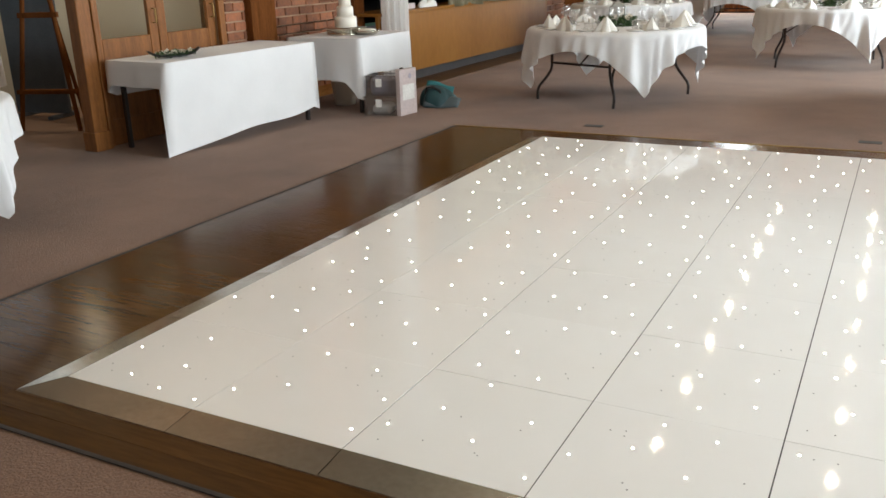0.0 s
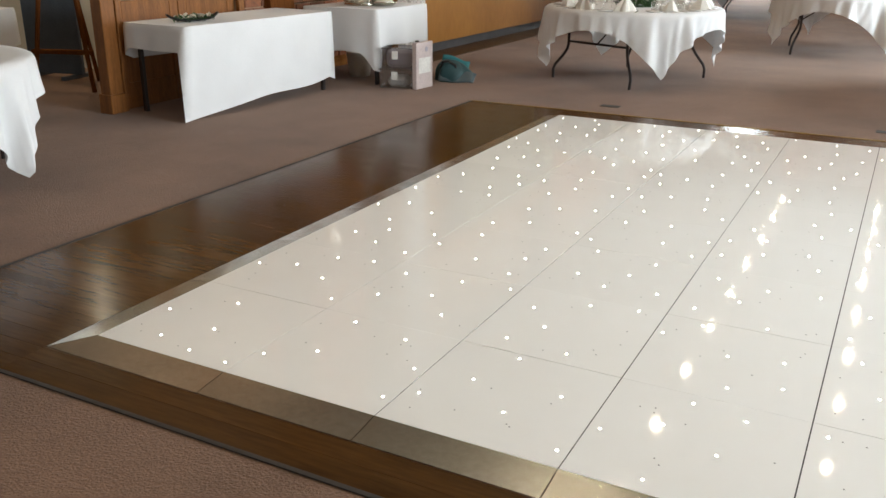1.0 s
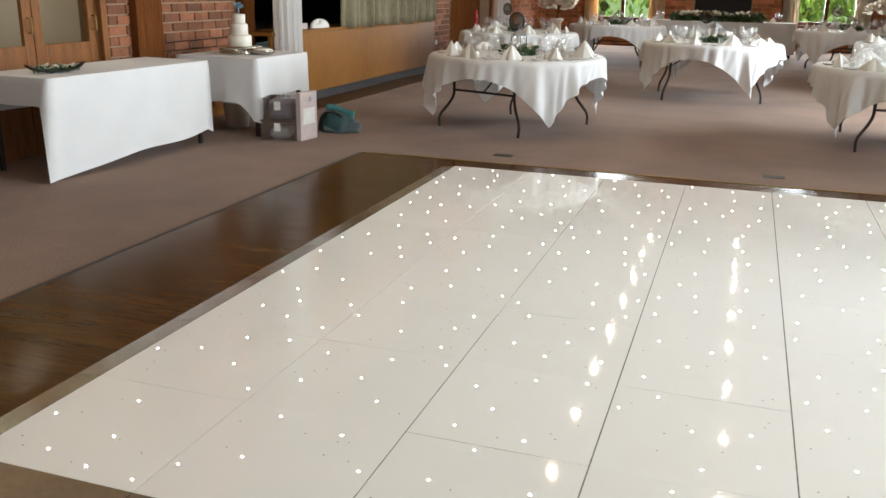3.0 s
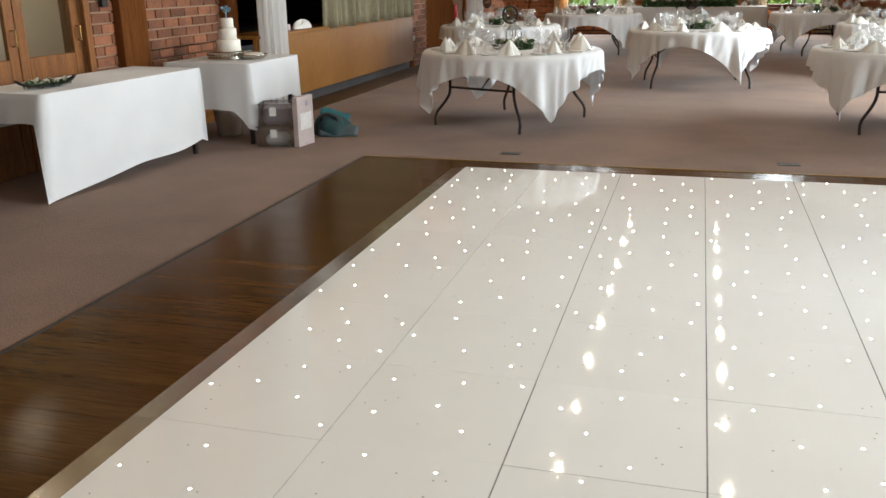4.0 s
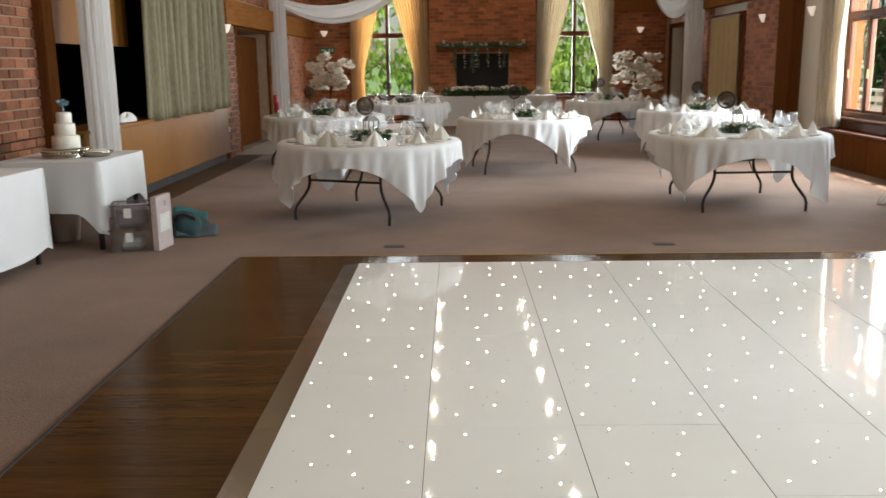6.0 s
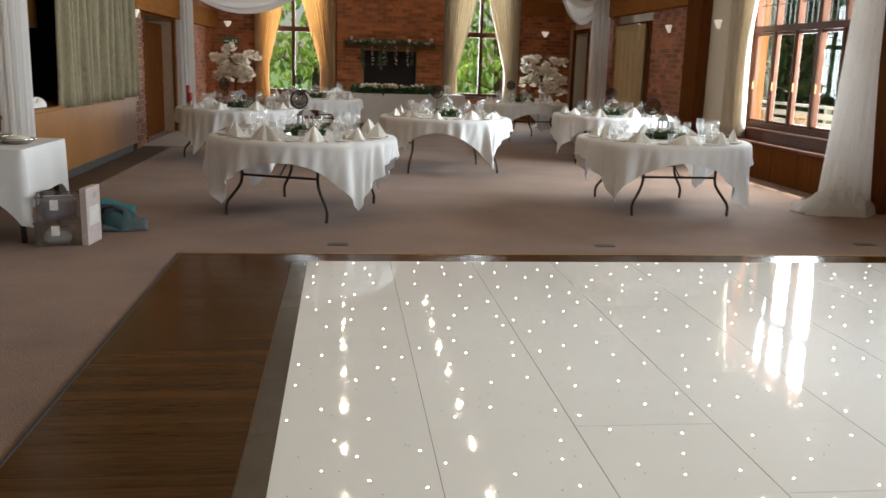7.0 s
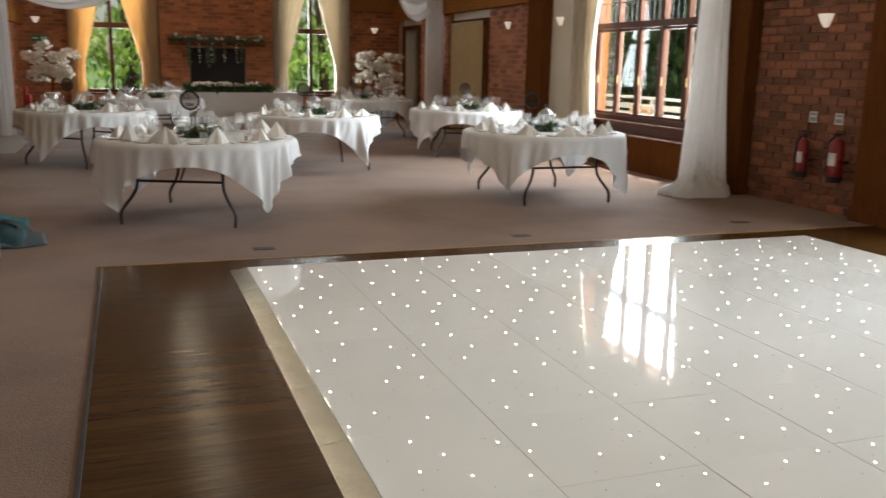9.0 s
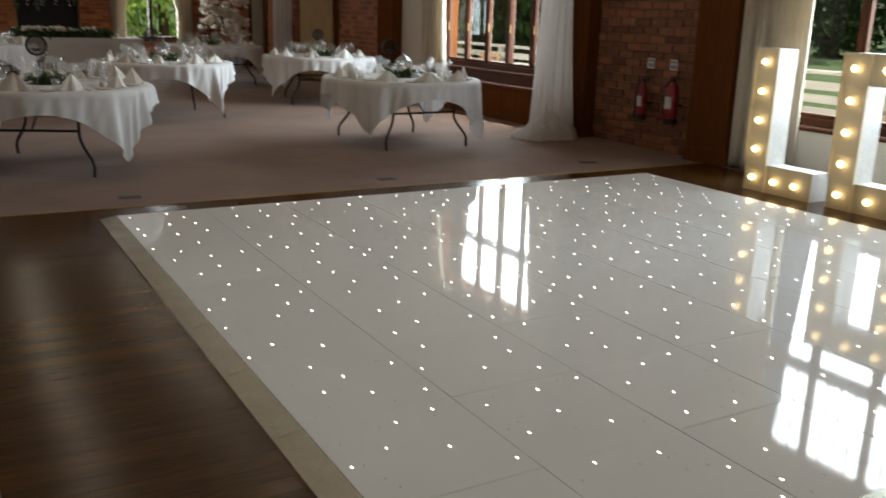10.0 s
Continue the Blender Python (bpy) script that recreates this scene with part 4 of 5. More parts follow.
part("topper", blossoms(leaves(bmesh.new(), 30, (0, 0, z + 0.07), (0.035, 0.02, 0.03), 0.02, rr), 8, (0, 0, z + 0.08), (0.04, 0.02, 0.03), 0.022, rr), TOPPER, cake, "pale blue flower topper")

# boxes and bag on the carpet
TUB = clear("clear_plastic_tub", (0.86, 0.87, 0.88), 0.15, 0.12, 1.45)
TUB_LID = mat("grey_plastic", (0.40, 0.37, 0.43), 0.4)
TEAL = mat("teal_fabric", (0.04, 0.22, 0.24), 0.7, second=(0.02, 0.12, 0.14), scale=8, fine=120, bump=0.15)
POCKET = mat("slate_blue_fabric", (0.10, 0.135, 0.15), 0.7, second=(0.06, 0.085, 0.1), scale=8, fine=120, bump=0.15)
DARK_TEAL = mat("dark_teal_fabric", (0.02, 0.07, 0.08), 0.6)


def tub(x, y, z, turn, w, d, h, label):
    t = thing("plastic_box", (x, y, z), label, "storage box", "stacked boxes", turn)
    wl = 0.004
    part("body", boxes(((-w / 2, -d / 2, 0), (w / 2, d / 2, wl)), ((-w / 2, -d / 2, wl), (-w / 2 + wl, d / 2, h)), ((w / 2 - wl, -d / 2, wl), (w / 2, d / 2, h)),
                       ((-w / 2 + wl, -d / 2, wl), (w / 2 - wl, -d / 2 + wl, h)), ((-w / 2 + wl, d / 2 - wl, wl), (w / 2 - wl, d / 2, h))), TUB, t)
    part("rim", boxes(((-w / 2 - 0.012, -d / 2 - 0.012, h - 0.012), (w / 2 + 0.012, -d / 2 + wl, h)), ((-w / 2 - 0.012, d / 2 - wl, h - 0.012), (w / 2 + 0.012, d / 2 + 0.012, h)),
                      ((-w / 2 - 0.012, -d / 2 + wl, h - 0.012), (-w / 2 + wl, d / 2 - wl, h)), ((w / 2 - wl, -d / 2 + wl, h - 0.012), (w / 2 + 0.012, d / 2 - wl, h)), bevel=0.003), TUB, t)
    part("label", boxes(((-0.06, -d / 2 - 0.004, h * 0.45), (0.0, -d / 2 - 0.001, h * 0.85))), CARD, t, "plain white paper label")
    return t


BX, BY = -1.96, 5.6
tub(BX, BY, FL, 14, 0.36, 0.3, 0.19, "clear plastic storage box on the carpet")
tub(BX - 0.01, BY + 0.01, FL + 0.19, 16, 0.32, 0.26, 0.2, "clear plastic storage box stacked on another")
inside = thing("folded_fabric", (BX - 0.01, BY + 0.01, FL + 0.198), "grey lilac fabric packed inside the box", "fabric", "", 16)
part("bundle", boxes(((-0.13, -0.1, 0), (0.13, 0.1, 0.17)), bevel=0.03), TUB_LID, inside)
inside = thing("folded_fabric", (BX, BY, FL + 0.006), "pale fabric packed inside the lower box", "fabric", "", 14)
part("bundle", boxes(((-0.12, -0.1, 0), (0.08, 0.1, 0.1)), bevel=0.03), NAPKIN, inside)
gb = thing("gift_box", (BX + 0.23, BY + 0.02, FL), "tall thin pale pink cardboard box beside the tubs", "box", "", 84)
body = part("carton", boxes(((-0.14, -0.025, 0), (0.14, 0.025, 0.45)), bevel=0.003), PINK, gb)
part("front_print", boxes(((-0.1, -0.028, 0.15), (0.1, -0.0255, 0.3))), CARD, gb, "pale printed panel")
part("round_mark", tube(bmesh.new(), [(0.03, -0.026, 0.38), (0.03, -0.029, 0.38)], 0.025, 14), TUB_LID, gb, "dark round printed mark")
bag = thing("bag", (-1.68, 6.2, FL), "teal fabric bag slumped on the carpet", "bag", "", 10)
bm = bmesh.new()


def bag_point(u, v):
    a = 2 * math.pi * u
    r = math.sin(math.pi * min(1, v * 1.02) * 0.5 + 0.0)
    k = 1 + 0.12 * math.sin(3 * a) + 0.06 * math.sin(7 * a + 4 * v)
    return (0.2 * r * k * math.cos(a) + 0.04 * (1 - r), 0.15 * r * k * math.sin(a), 0.2 * (math.cos(math.pi * 0.5 * v)) ** 0.7 * (1 - 0.35 * r * math.cos(a)))


sheet(bm, 36, 12, lambda u, v: bag_point(u, v), closed=True)
part("body", bm, DARK_TEAL, bag, smooth=True)
part("back_panel", sheet(bmesh.new(), 10, 8, lambda u, v: (-0.17 + 0.3 * u + 0.03 * v, 0.02 + 0.06 * v + 0.012 * math.sin(4 * u), 0.02 + 0.23 * v * (1 - 0.25 * u) + 0.01 * math.sin(6 * u))), TEAL, bag, "bright teal fabric panel", smooth=True, thick=0.012)
part("pocket", sheet(bmesh.new(), 12, 8, lambda u, v: (-0.12 + 0.38 * u, -0.17 + 0.14 * v, 0.012 + 0.15 * v ** 0.7 * (1 - 0.55 * u) + 0.008 * math.sin(9 * u))), POCKET, bag, "grey-blue side pocket", smooth=True, thick=0.008)
part("handle", tube(bmesh.new(), [(-0.12, -0.06, 0.13), (-0.09, -0.1, 0.2), (-0.02, -0.11, 0.21), (0.05, -0.1, 0.17), (0.06, -0.09, 0.1)], 0.014), SLATE, bag, "black webbing handle")
tubp = thing("bucket", (-2.72, 6.0, FL), "pale grey bucket under the cake table", "bucket")
part("body", lathe(bmesh.new(), [(0, 0), (0.11, 0), (0.14, 0.25), (0.145, 0.255), (0.13, 0.25), (0.1, 0.01), (0, 0.01)], 24), WHITE_WALL, tubp, smooth=True)

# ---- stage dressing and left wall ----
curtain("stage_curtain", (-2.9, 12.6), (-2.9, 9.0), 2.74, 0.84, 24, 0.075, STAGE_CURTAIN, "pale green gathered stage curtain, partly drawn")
bundle = thing("cloth_bundle", (-3.08, 8.62, 0.86), "white cloth bundle lying on the stage ledge", "cloth")
part("cloth", sheet(bmesh.new(), 24, 8, lambda u, v: (0.07 * math.sin(math.pi * v / 2) * math.cos(6.283 * u) * (1 + 0.2 * math.sin(18.85 * u)), 0.24 * math.sin(math.pi * v / 2) * math.sin(6.283 * u),
                                                     0.085 * math.cos(math.pi * v / 2) * (1 + 0.3 * math.sin(12.57 * u))), closed=True), NAPKIN, bundle, smooth=True)
bx = thing("carton", (-3.1, 8.12, 0.86), "small pale cardboard carton on the stage ledge", "box")
part("carton", boxes(((-0.06, -0.09, 0), (0.06, 0.09, 0.07)), bevel=0.003), PINK, bx)
column_drape(-2.84, 7.36, 0.12, 0.22, FL, "white voile drape hanging down beside the stage")
column_drape(-2.88, 16.85, 0.15, 0.2, FL, "white voile drape gathered round a pillar", flare=0.3)
column_drape(5.98, 18.15, 0.18, 0.25, FL, "white voile drape gathered round a pillar")
swag((-2.88, 16.9, 2.85), (0.3, 17.2, 3.75), 0.55, 0.45, "white voile swag across the hall")
swag((6.0, 18.0, 3.1), (4.75, 17.8, 3.85), 0.55, 0.62, "white voile swag across the hall")

# ---- end wall: curtains, chimney breast, mantel ----
def side_gather(sign):
    def gather(v):
        w = 0.96 - 0.93 * v if v < 0.66 else 0.346 + 0.12 * (v - 0.66)
        return w, sign * (0.5 - w / 2)
    return gather


for x0, x1, sg, lab in ((-1.99, -1.0, -1, "left"), (-1.06, 0.07, 1, "right"), (2.88, 3.95, -1, "left"), (3.85, 4.89, 1, "right")):
    curtain("curtain", (x0, YF - 0.14), (x1, YF - 0.14), 3.7, FL + 0.02, 12, 0.04, GLOW_CURTAIN if x0 < -1 else CREAM_CURTAIN, "full length curtain coloured with an amber backlit glow" if x0 < -1 else "full length cream curtain drawn to the window side", side_gather(sg), jitter=int(x0 * 10), group="end wall curtains")
breast = tagged(new("chimney_breast"), "red brick chimney breast with a dark fireplace opening", "fireplace", kind="structure")
part("core", boxes(*[((a, YF - 0.35, b), (c, YF - 0.001, d)) for a, c, b, d in ((0.1, 0.79, FL, CEIL), (2.15, 2.84, FL, CEIL), (0.79, 2.15, 1.72, CEIL))]), MORTAR, breast)
part("firebox", boxes(((0.79, YF - 0.06, FL), (2.15, YF - 0.002, 1.72))), BLACK, breast, "plain black firebox back")
shelf = thing("mantel_shelf", (1.45, YF - 0.375, 1.78), "dark timber mantel shelf on the chimney breast", "shelf")
part("shelf", boxes(((-1.16, -0.2, 0.0), (1.16, 0.0, 0.08)), bevel=0.006), OAK, shelf)
rr = random.Random(11)
gar = thing("garland", (1.45, YF - 0.485, 1.86), "green garland with ivory flowers trailing over the mantel", "garland")
bm = bmesh.new()
for k in range(22):
    leaves(bm, 60, (-1.05 + k * 0.1, rr.uniform(-0.03, 0.03), 0.04 + rr.uniform(-0.02, 0.03)), (0.12, 0.1, 0.09), 0.055, rr, 0.8)
for k in range(7):
    x, n = rr.uniform(-0.75, 0.75), rr.randint(3, 6)
    for j in range(n):
        leaves(bm, 12, (x, -0.13, -0.06 - 0.1 * j), (0.04, 0.03, 0.06), 0.04, rr, 0.8)
tagged(part("foliage", bm, LEAF_PALE, gar), kind="stuff")
bm = bmesh.new()
for k in range(13):
    blossoms(bm, 5, (rr.uniform(-1, 1), -0.05, 0.08), (0.04, 0.03, 0.02), 0.05, rr)
for k in range(4):
    for j in range(7):
        blossoms(bm, 2, (-0.45 + 0.3 * k, -0.14, -0.05 - 0.07 * j), (0.02, 0.01, 0.02), 0.03, rr)
tagged(part("flower_mass", bm, PETAL, gar), kind="stuff")


def pillar_candle(x, y, z, h, r, material, label, group):
    c = thing("candle", (x, y, z), label, "candle", group)
    part("wax", lathe(bmesh.new(), [(0, 0), (r, 0), (r, h - 0.005), (r - 0.006, h), (0, h - 0.008)], 16), material, c, smooth=True)
    part("wick", tube(bmesh.new(), [(0, 0, h - 0.008), (0.002, 0, h + 0.012)], 0.0015, 5), BLACK, c)


for x in (0.47, 2.52, 1.0, 1.95):
    pillar_candle(x, YF - 0.475, 1.86, 0.21 if x in (0.47, 2.52) else 0.18, 0.04, CANDLE, "ivory pillar candle on the mantel", "mantel candles")
mono = thing("wall_letter", (1.45, YF - 0.39, 2.72), "thin metal letter W on the brickwork", "sign")
part("wire", tube(bmesh.new(), [(-0.36, 0, 0.42), (-0.18, 0, 0.02), (0.0, 0, 0.36), (0.18, 0, 0.02), (0.36, 0, 0.42)], 0.014), BRASS, mono)

# top table before the fireplace
plain_table("top_table", (-0.2, 19.2, FL), 3.3, 0.76, 0, "long top table before the fireplace")
hang_cloth("top_tablecloth", (-0.2, 19.2, FL + 0.74), 3.3, 0.76, 0, (0.66, 0.66, 0.66, 0.68), "white linen tablecloth down to the carpet", 4.0)
gt = thing("garland", (1.45, 19.36, FL + 0.745), "thick green and white flower garland along the top table", "garland")
bm = bmesh.new()
for k in range(16):
    leaves(bm, 70, (-0.9 + k * 0.12, rr.uniform(-0.08, 0.05), 0.08), (0.14, 0.16, 0.11), 0.065, rr, 0.8)
tagged(part("foliage", bm, LEAF, gt), kind="stuff")
bm = bmesh.new()
for k in range(26):
    blossoms(bm, 4, (rr.uniform(-0.8, 0.8), rr.uniform(-0.2, 0.05), 0.17), (0.06, 0.05, 0.04), 0.055, rr)
tagged(part("flower_mass", bm, PETAL, gt), kind="stuff")
for n, x in enumerate((0.15, 0.55, 2.3, 2.7)):
    for key, dx, dy in (("g", 0, 0), ("s", 0.08, 0.04), ("n", -0.05, 0.3), ("p", 0.15, 0.3)):
        put(key, x + dx, 19.5 + dy, FL + 0.746, 90 * n)


def blossom_tree(x, y, seed, label):
    t = thing("blossom_tree", (x, y, FL), label, "artificial tree", "blossom trees")
    rr = random.Random(seed)
    part("pedestal", lathe(bmesh.new(), [(0, 0), (0.16, 0), (0.16, 0.03), (0.11, 0.06), (0.1, 0.6), (0.15, 0.66), (0.15, 0.7), (0, 0.7)], 24), WHITE_WALL, t, "white pedestal", smooth=True)
    part("trunk", tube(bmesh.new(), [(0, 0, 0.7), (0.02, 0.01, 0.95), (-0.03, 0, 1.2), (0.02, 0, 1.4)], 0.025), OAK, t)
    bm, tips = bmesh.new(), []
    for k in range(15):
        a, z0 = k * 2.4, 0.82 + 0.045 * k
        reach = rr.uniform(0.25, 0.5)
        tip = (reach * math.cos(a), reach * 0.7 * math.sin(a), z0 + rr.uniform(0.0, 0.3))
        tube(bm, [(0, 0, z0), (tip[0] * 0.5, tip[1] * 0.5, z0 + 0.1), tip], 0.007, 5)
        tips += [tip, (tip[0] * 0.65, tip[1] * 0.65, (z0 + tip[2]) / 2 + 0.08)]
    part("branches", bm, OAK, t)
    bm = bmesh.new()
    for p in tips:
        blossoms(bm, 12, p, (0.12, 0.11, 0.08), 0.085, rr)
    part("blossom", bm, PETAL, t, "ivory blossom")


blossom_tree(-2.24, 19.6, 21, "white artificial blossom tree on a pedestal")
blossom_tree(5.05, 19.6, 22, "white artificial blossom tree on a pedestal")
RED_WAX = mat("red_wax", (0.35, 0.01, 0.015), 0.4)
pillar_candle(-2.06, 12.2, FL + 0.746, 0.3, 0.03, RED_WAX, "tall red candle on the round table", "red candles")
pillar_candle(-2.0, 12.02, FL + 0.746, 0.2, 0.03, RED_WAX, "tall red candle on the round table", "red candles")

# ---- wall lights and small wall things ----
SHADE = glow("sconce_shade", (0.9, 0.78, 0.66), 0.45)
GREEN_SIGN = mat("green_sign", (0.02, 0.22, 0.09), 0.5)
RED = mat("red_enamel", (0.28, 0.01, 0.013), 0.3, coat=0.3, bump=0.0)


def sconce(x, y, z, turn):
    s = thing("wall_light", (x, y, z), "half-bowl uplighter wall lamp, lit", "wall lamp", "wall uplighters", turn)
    part("back_plate", boxes(((-0.04, -0.012, -0.08), (0.04, 0.0, 0.06)), bevel=0.004), WHITE_WALL, s)
    part("shade", sheet(bmesh.new(), 16, 8, lambda u, v: (0.1 * math.cos(math.pi * u) * (0.2 + 0.8 * v), -0.012 - 0.09 * math.sin(math.pi * u) * (0.25 + 0.75 * v), -0.09 + 0.14 * v ** 1.4)),
         SHADE, s, "frosted glass half bowl", smooth=True, thick=0.004)
    return s


for x, y, z, turn in ((-2.68, YF - 0.02, 2.3, 0), (5.6, YF - 0.02, 2.3, 0), (XL + 0.02, 6.22, 2.02, 90), (XR - 0.005, 12.45, 2.22, -90), (XR - 0.02, 14.6, 2.22, -90), (XR - 0.02, 6.3, 2.0, -90), (XF + 0.02, 13.2, 2.1, 90)):
    sconce(x, y, z, turn)
ex = thing("exit_sign", (-2.61, YF - 0.03, 1.79), "green emergency exit sign", "sign")
part("plate", boxes(((-0.2, -0.012, 0), (0.2, 0.0, 0.14)), bevel=0.003), GREEN_SIGN, ex)
part("arrow", boxes(((-0.16, -0.015, 0.05), (-0.04, -0.0125, 0.09)), ((0.03, -0.015, 0.03), (0.08, -0.0125, 0.11)), ((0.11, -0.015, 0.03), (0.16, -0.0125, 0.11))), CARD, ex, "white pictogram")


def extinguisher(y, h, r, label, horn):
    e = thing("fire_extinguisher", (XR - 0.16, y, 0.33), label, "fire extinguisher", "fire extinguishers")
    part("cylinder", lathe(bmesh.new(), [(0, 0), (r * 0.92, 0), (r, 0.015), (r, h), (r * 0.75, h + 0.05), (0.025, h + 0.075), (0.025, h + 0.09), (0, h + 0.09)], 24), RED, e, smooth=True)
    part("foot", lathe(bmesh.new(), [(0, -0.004), (r + 0.004, -0.004), (r + 0.004, 0.06), (r + 0.001, 0.06), (r + 0.001, 0.0), (0, 0.0)], 24), BLACK, e, "black plastic foot")
    part("valve", boxes(((-0.02, -0.02, h + 0.085), (0.02, 0.02, h + 0.12)), ((-0.015, -0.09, h + 0.115), (0.015, 0.03, h + 0.13)), ((-0.012, -0.08, h + 0.14), (0.012, 0.02, h + 0.152)), bevel=0.003), BLACK, e, "black lever valve")
    part("hose", tube(bmesh.new(), [(0, 0.03, h + 0.1), (0, 0.1, h + 0.04), (0, r + 0.05, h * 0.6), (0, r + 0.04, h * 0.25)], 0.012), BLACK, e, "black hose")
    if horn:
        part("horn", lathe(bmesh.new(), [(0, h * 0.28), (0.016, h * 0.28), (0.035, h * 0.02), (0.03, h * 0.02)], 14, (0, r + 0.04, 0)), BLACK, e, "black discharge horn")
    part("instruction_label", sheet(bmesh.new(), 10, 2, lambda u, v: ((r + 0.001) * math.cos(math.pi * (0.75 + 0.5 * u)), (r + 0.001) * math.sin(math.pi * (0.75 + 0.5 * u)), h * (0.45 + 0.35 * v))), CARD, e, "pale printed label")
    part("bracket", boxes(((r - 0.02, -0.03, h * 0.5), (0.158, 0.03, h * 0.56))), BLACK, e)
    return e


extinguisher(6.31, 0.34, 0.058, "red and black carbon dioxide fire extinguisher on the brick wall", True)
extinguisher(5.83, 0.38, 0.075, "red water fire extinguisher on the brick wall", False)
for y, z in ((6.34, 0.97), (5.97, 0.97)):
    sg = thing("notice", (XR - 0.035, y, z), "small white extinguisher notice on the brick wall", "notice", "wall notices")
    part("plate", boxes(((-0.004, -0.06, -0.06), (0.0, 0.06, 0.06))), CARD, sg)
    part("print", boxes(((-0.006, -0.045, 0.02), (-0.0042, 0.045, 0.045)), ((-0.006, -0.045, -0.04), (-0.0042, 0.045, 0.0))), LANTERN, sg, "illegible print")
for y, z in ((5.78, 1.63), (5.05, 1.28)):
    sw = thing("wall_switch", (XL + 0.055, y, z), "small dark switch box on the wall", "switch", "wall switches")
    part("box", boxes(((-0.03, -0.04, -0.04), (0.012, 0.04, 0.04)), bevel=0.004), STEEL, sw)
so = thing("wall_socket", (-2.8, 13.05, 0.44), "white wall socket beside the stage", "socket")
part("plate", boxes(((-0.262, -0.04, -0.04), (-0.225, 0.04, 0.04)), bevel=0.003), CARD, so)
for x, y in ((0.22, 5.58), (2.47, 5.58), (4.9, 5.7)):
    fp = thing("floor_socket", (x, y, FL), "flush dark floor socket cover in the carpet", "floor socket", "floor sockets")
    part("cover", boxes(((-0.085, -0.05, 0.0), (0.085, 0.05, 0.004)), bevel=0.002), KICK, fp)

# ---- side window dressing ----
def tied(v):
    w = 1.0 - 0.35 * math.sin(math.pi * min(1.0, v / 0.62) / 2) if v < 0.62 else 0.65 + 0.2 * (v - 0.62)
    return (w, 0.5 * (1 - w))


curtain("curtain", (XR - 0.1, 10.8), (XR - 0.1, 11.85), 3.3, FL + 0.53, 12, 0.045, CREAM_CURTAIN, "cream curtain tied back beside the window seat", tied, jitter=3)
curtain("curtain", (XR - 0.15, 4.15), (XR - 0.15, 4.96), 3.15, FL + 0.02, 14, 0.045, CREAM_CURTAIN, "full length cream curtain beside the window", jitter=4)
curtain("curtain", (XR - 0.1, 15.76), (XR - 0.1, 17.6), 2.34, FL + 0.02, 18, 0.03, BEIGE_CURTAIN, "beige curtain drawn across a doorway", jitter=6)
voile = thing("drape", (6.06, 7.95, FL), "white voile window drape with its end heaped on carpet", "drape", "voile drapes")


def voile_point(u, v):
    a = 2 * math.pi * u
    low = v ** 2.2
    k = 1 + 0.1 * math.sin(11 * a + 3 * v) + 0.06 * math.sin(23 * a)
    cx, cy = -0.3 * low, -0.42 * low
    return (cx + (0.05 + 0.17 * low) * k * math.cos(a), cy + (0.2 + 0.12 * v * v) * k * math.sin(a), (CEIL - 0.05) * (1 - v) + 0.02)


part("fall", sheet(bmesh.new(), 110, 22, voile_point, closed=True), SHEER, voile, smooth=True)


def heap_point(u, v):
    a = 2 * math.pi * u
    r = v
    k = 1 + 0.1 * math.sin(5 * a + 1) + 0.05 * math.sin(13 * a + 5 * v)
    z = 0.27 * math.cos(math.pi * 0.5 * v) ** 0.55 * (1 + 0.16 * math.sin(5 * a + 7 * v) + 0.12 * math.sin(11 * a - 9 * v) + 0.07 * math.sin(19 * a + 13 * v))
    return (-0.44 + 0.44 * r * k * math.cos(a), -0.53 + 0.3 * r * k * math.sin(a), max(0.002, z * 0.95 * (1 + 0.25 * math.cos(a))))


part("trailing_end", sheet(bmesh.new(), 90, 16, heap_point, closed=True), SHEER, voile, smooth=True)

# ---- marquee letters ----
FACE = mat("cream_paint", (0.78, 0.70, 0.52), 0.5, second=(0.7, 0.6, 0.42), scale=4, fine=60, bump=0.03, mix=0.2)
SIDE = mat("white_gloss_board", (0.82, 0.82, 0.8), 0.4, bump=0.0)
BULB = glow("bulb_glow", (1.0, 0.76, 0.38), 7.0)


def letter(name, at, bars, bulbs, label):
    L = thing(name, at, label, "illuminated letter", "marquee letters")
    for lo, hi in bars:
        part("face", boxes(((-0.006, lo[0], lo[1]), (0.0, hi[0], hi[1]))), FACE, L, "cream front")
        part("side", boxes(((0.001, lo[0] + 0.002, lo[1] + 0.002), (0.22, hi[0] - 0.002, hi[1] - 0.002)), bevel=0.002), SIDE, L, "white side box")
    part("lip", boxes(*[((-0.03, lo[0] - 0.004, lo[1]), (-0.006, lo[0] + 0.004, hi[1])) for lo, hi in bars[:1]],
                      *[((-0.03, hi[0] - 0.004, lo[1] + 0.26), (-0.006, hi[0] + 0.004, hi[1])) for lo, hi in bars[:1]]), FACE, L, "raised front rim")
    for y, z in bulbs:
        b = part("bulb", lathe(bmesh.new(), [(0.012, 0.0), (0.016, 0.012), (0.028, 0.03), (0.03, 0.045), (0.02, 0.064), (0, 0.07)], 12), BULB, L, "round glowing bulb", smooth=True)
        b.matrix_local = pose(-0.008, y, z, 0, -90, 0)
    return L


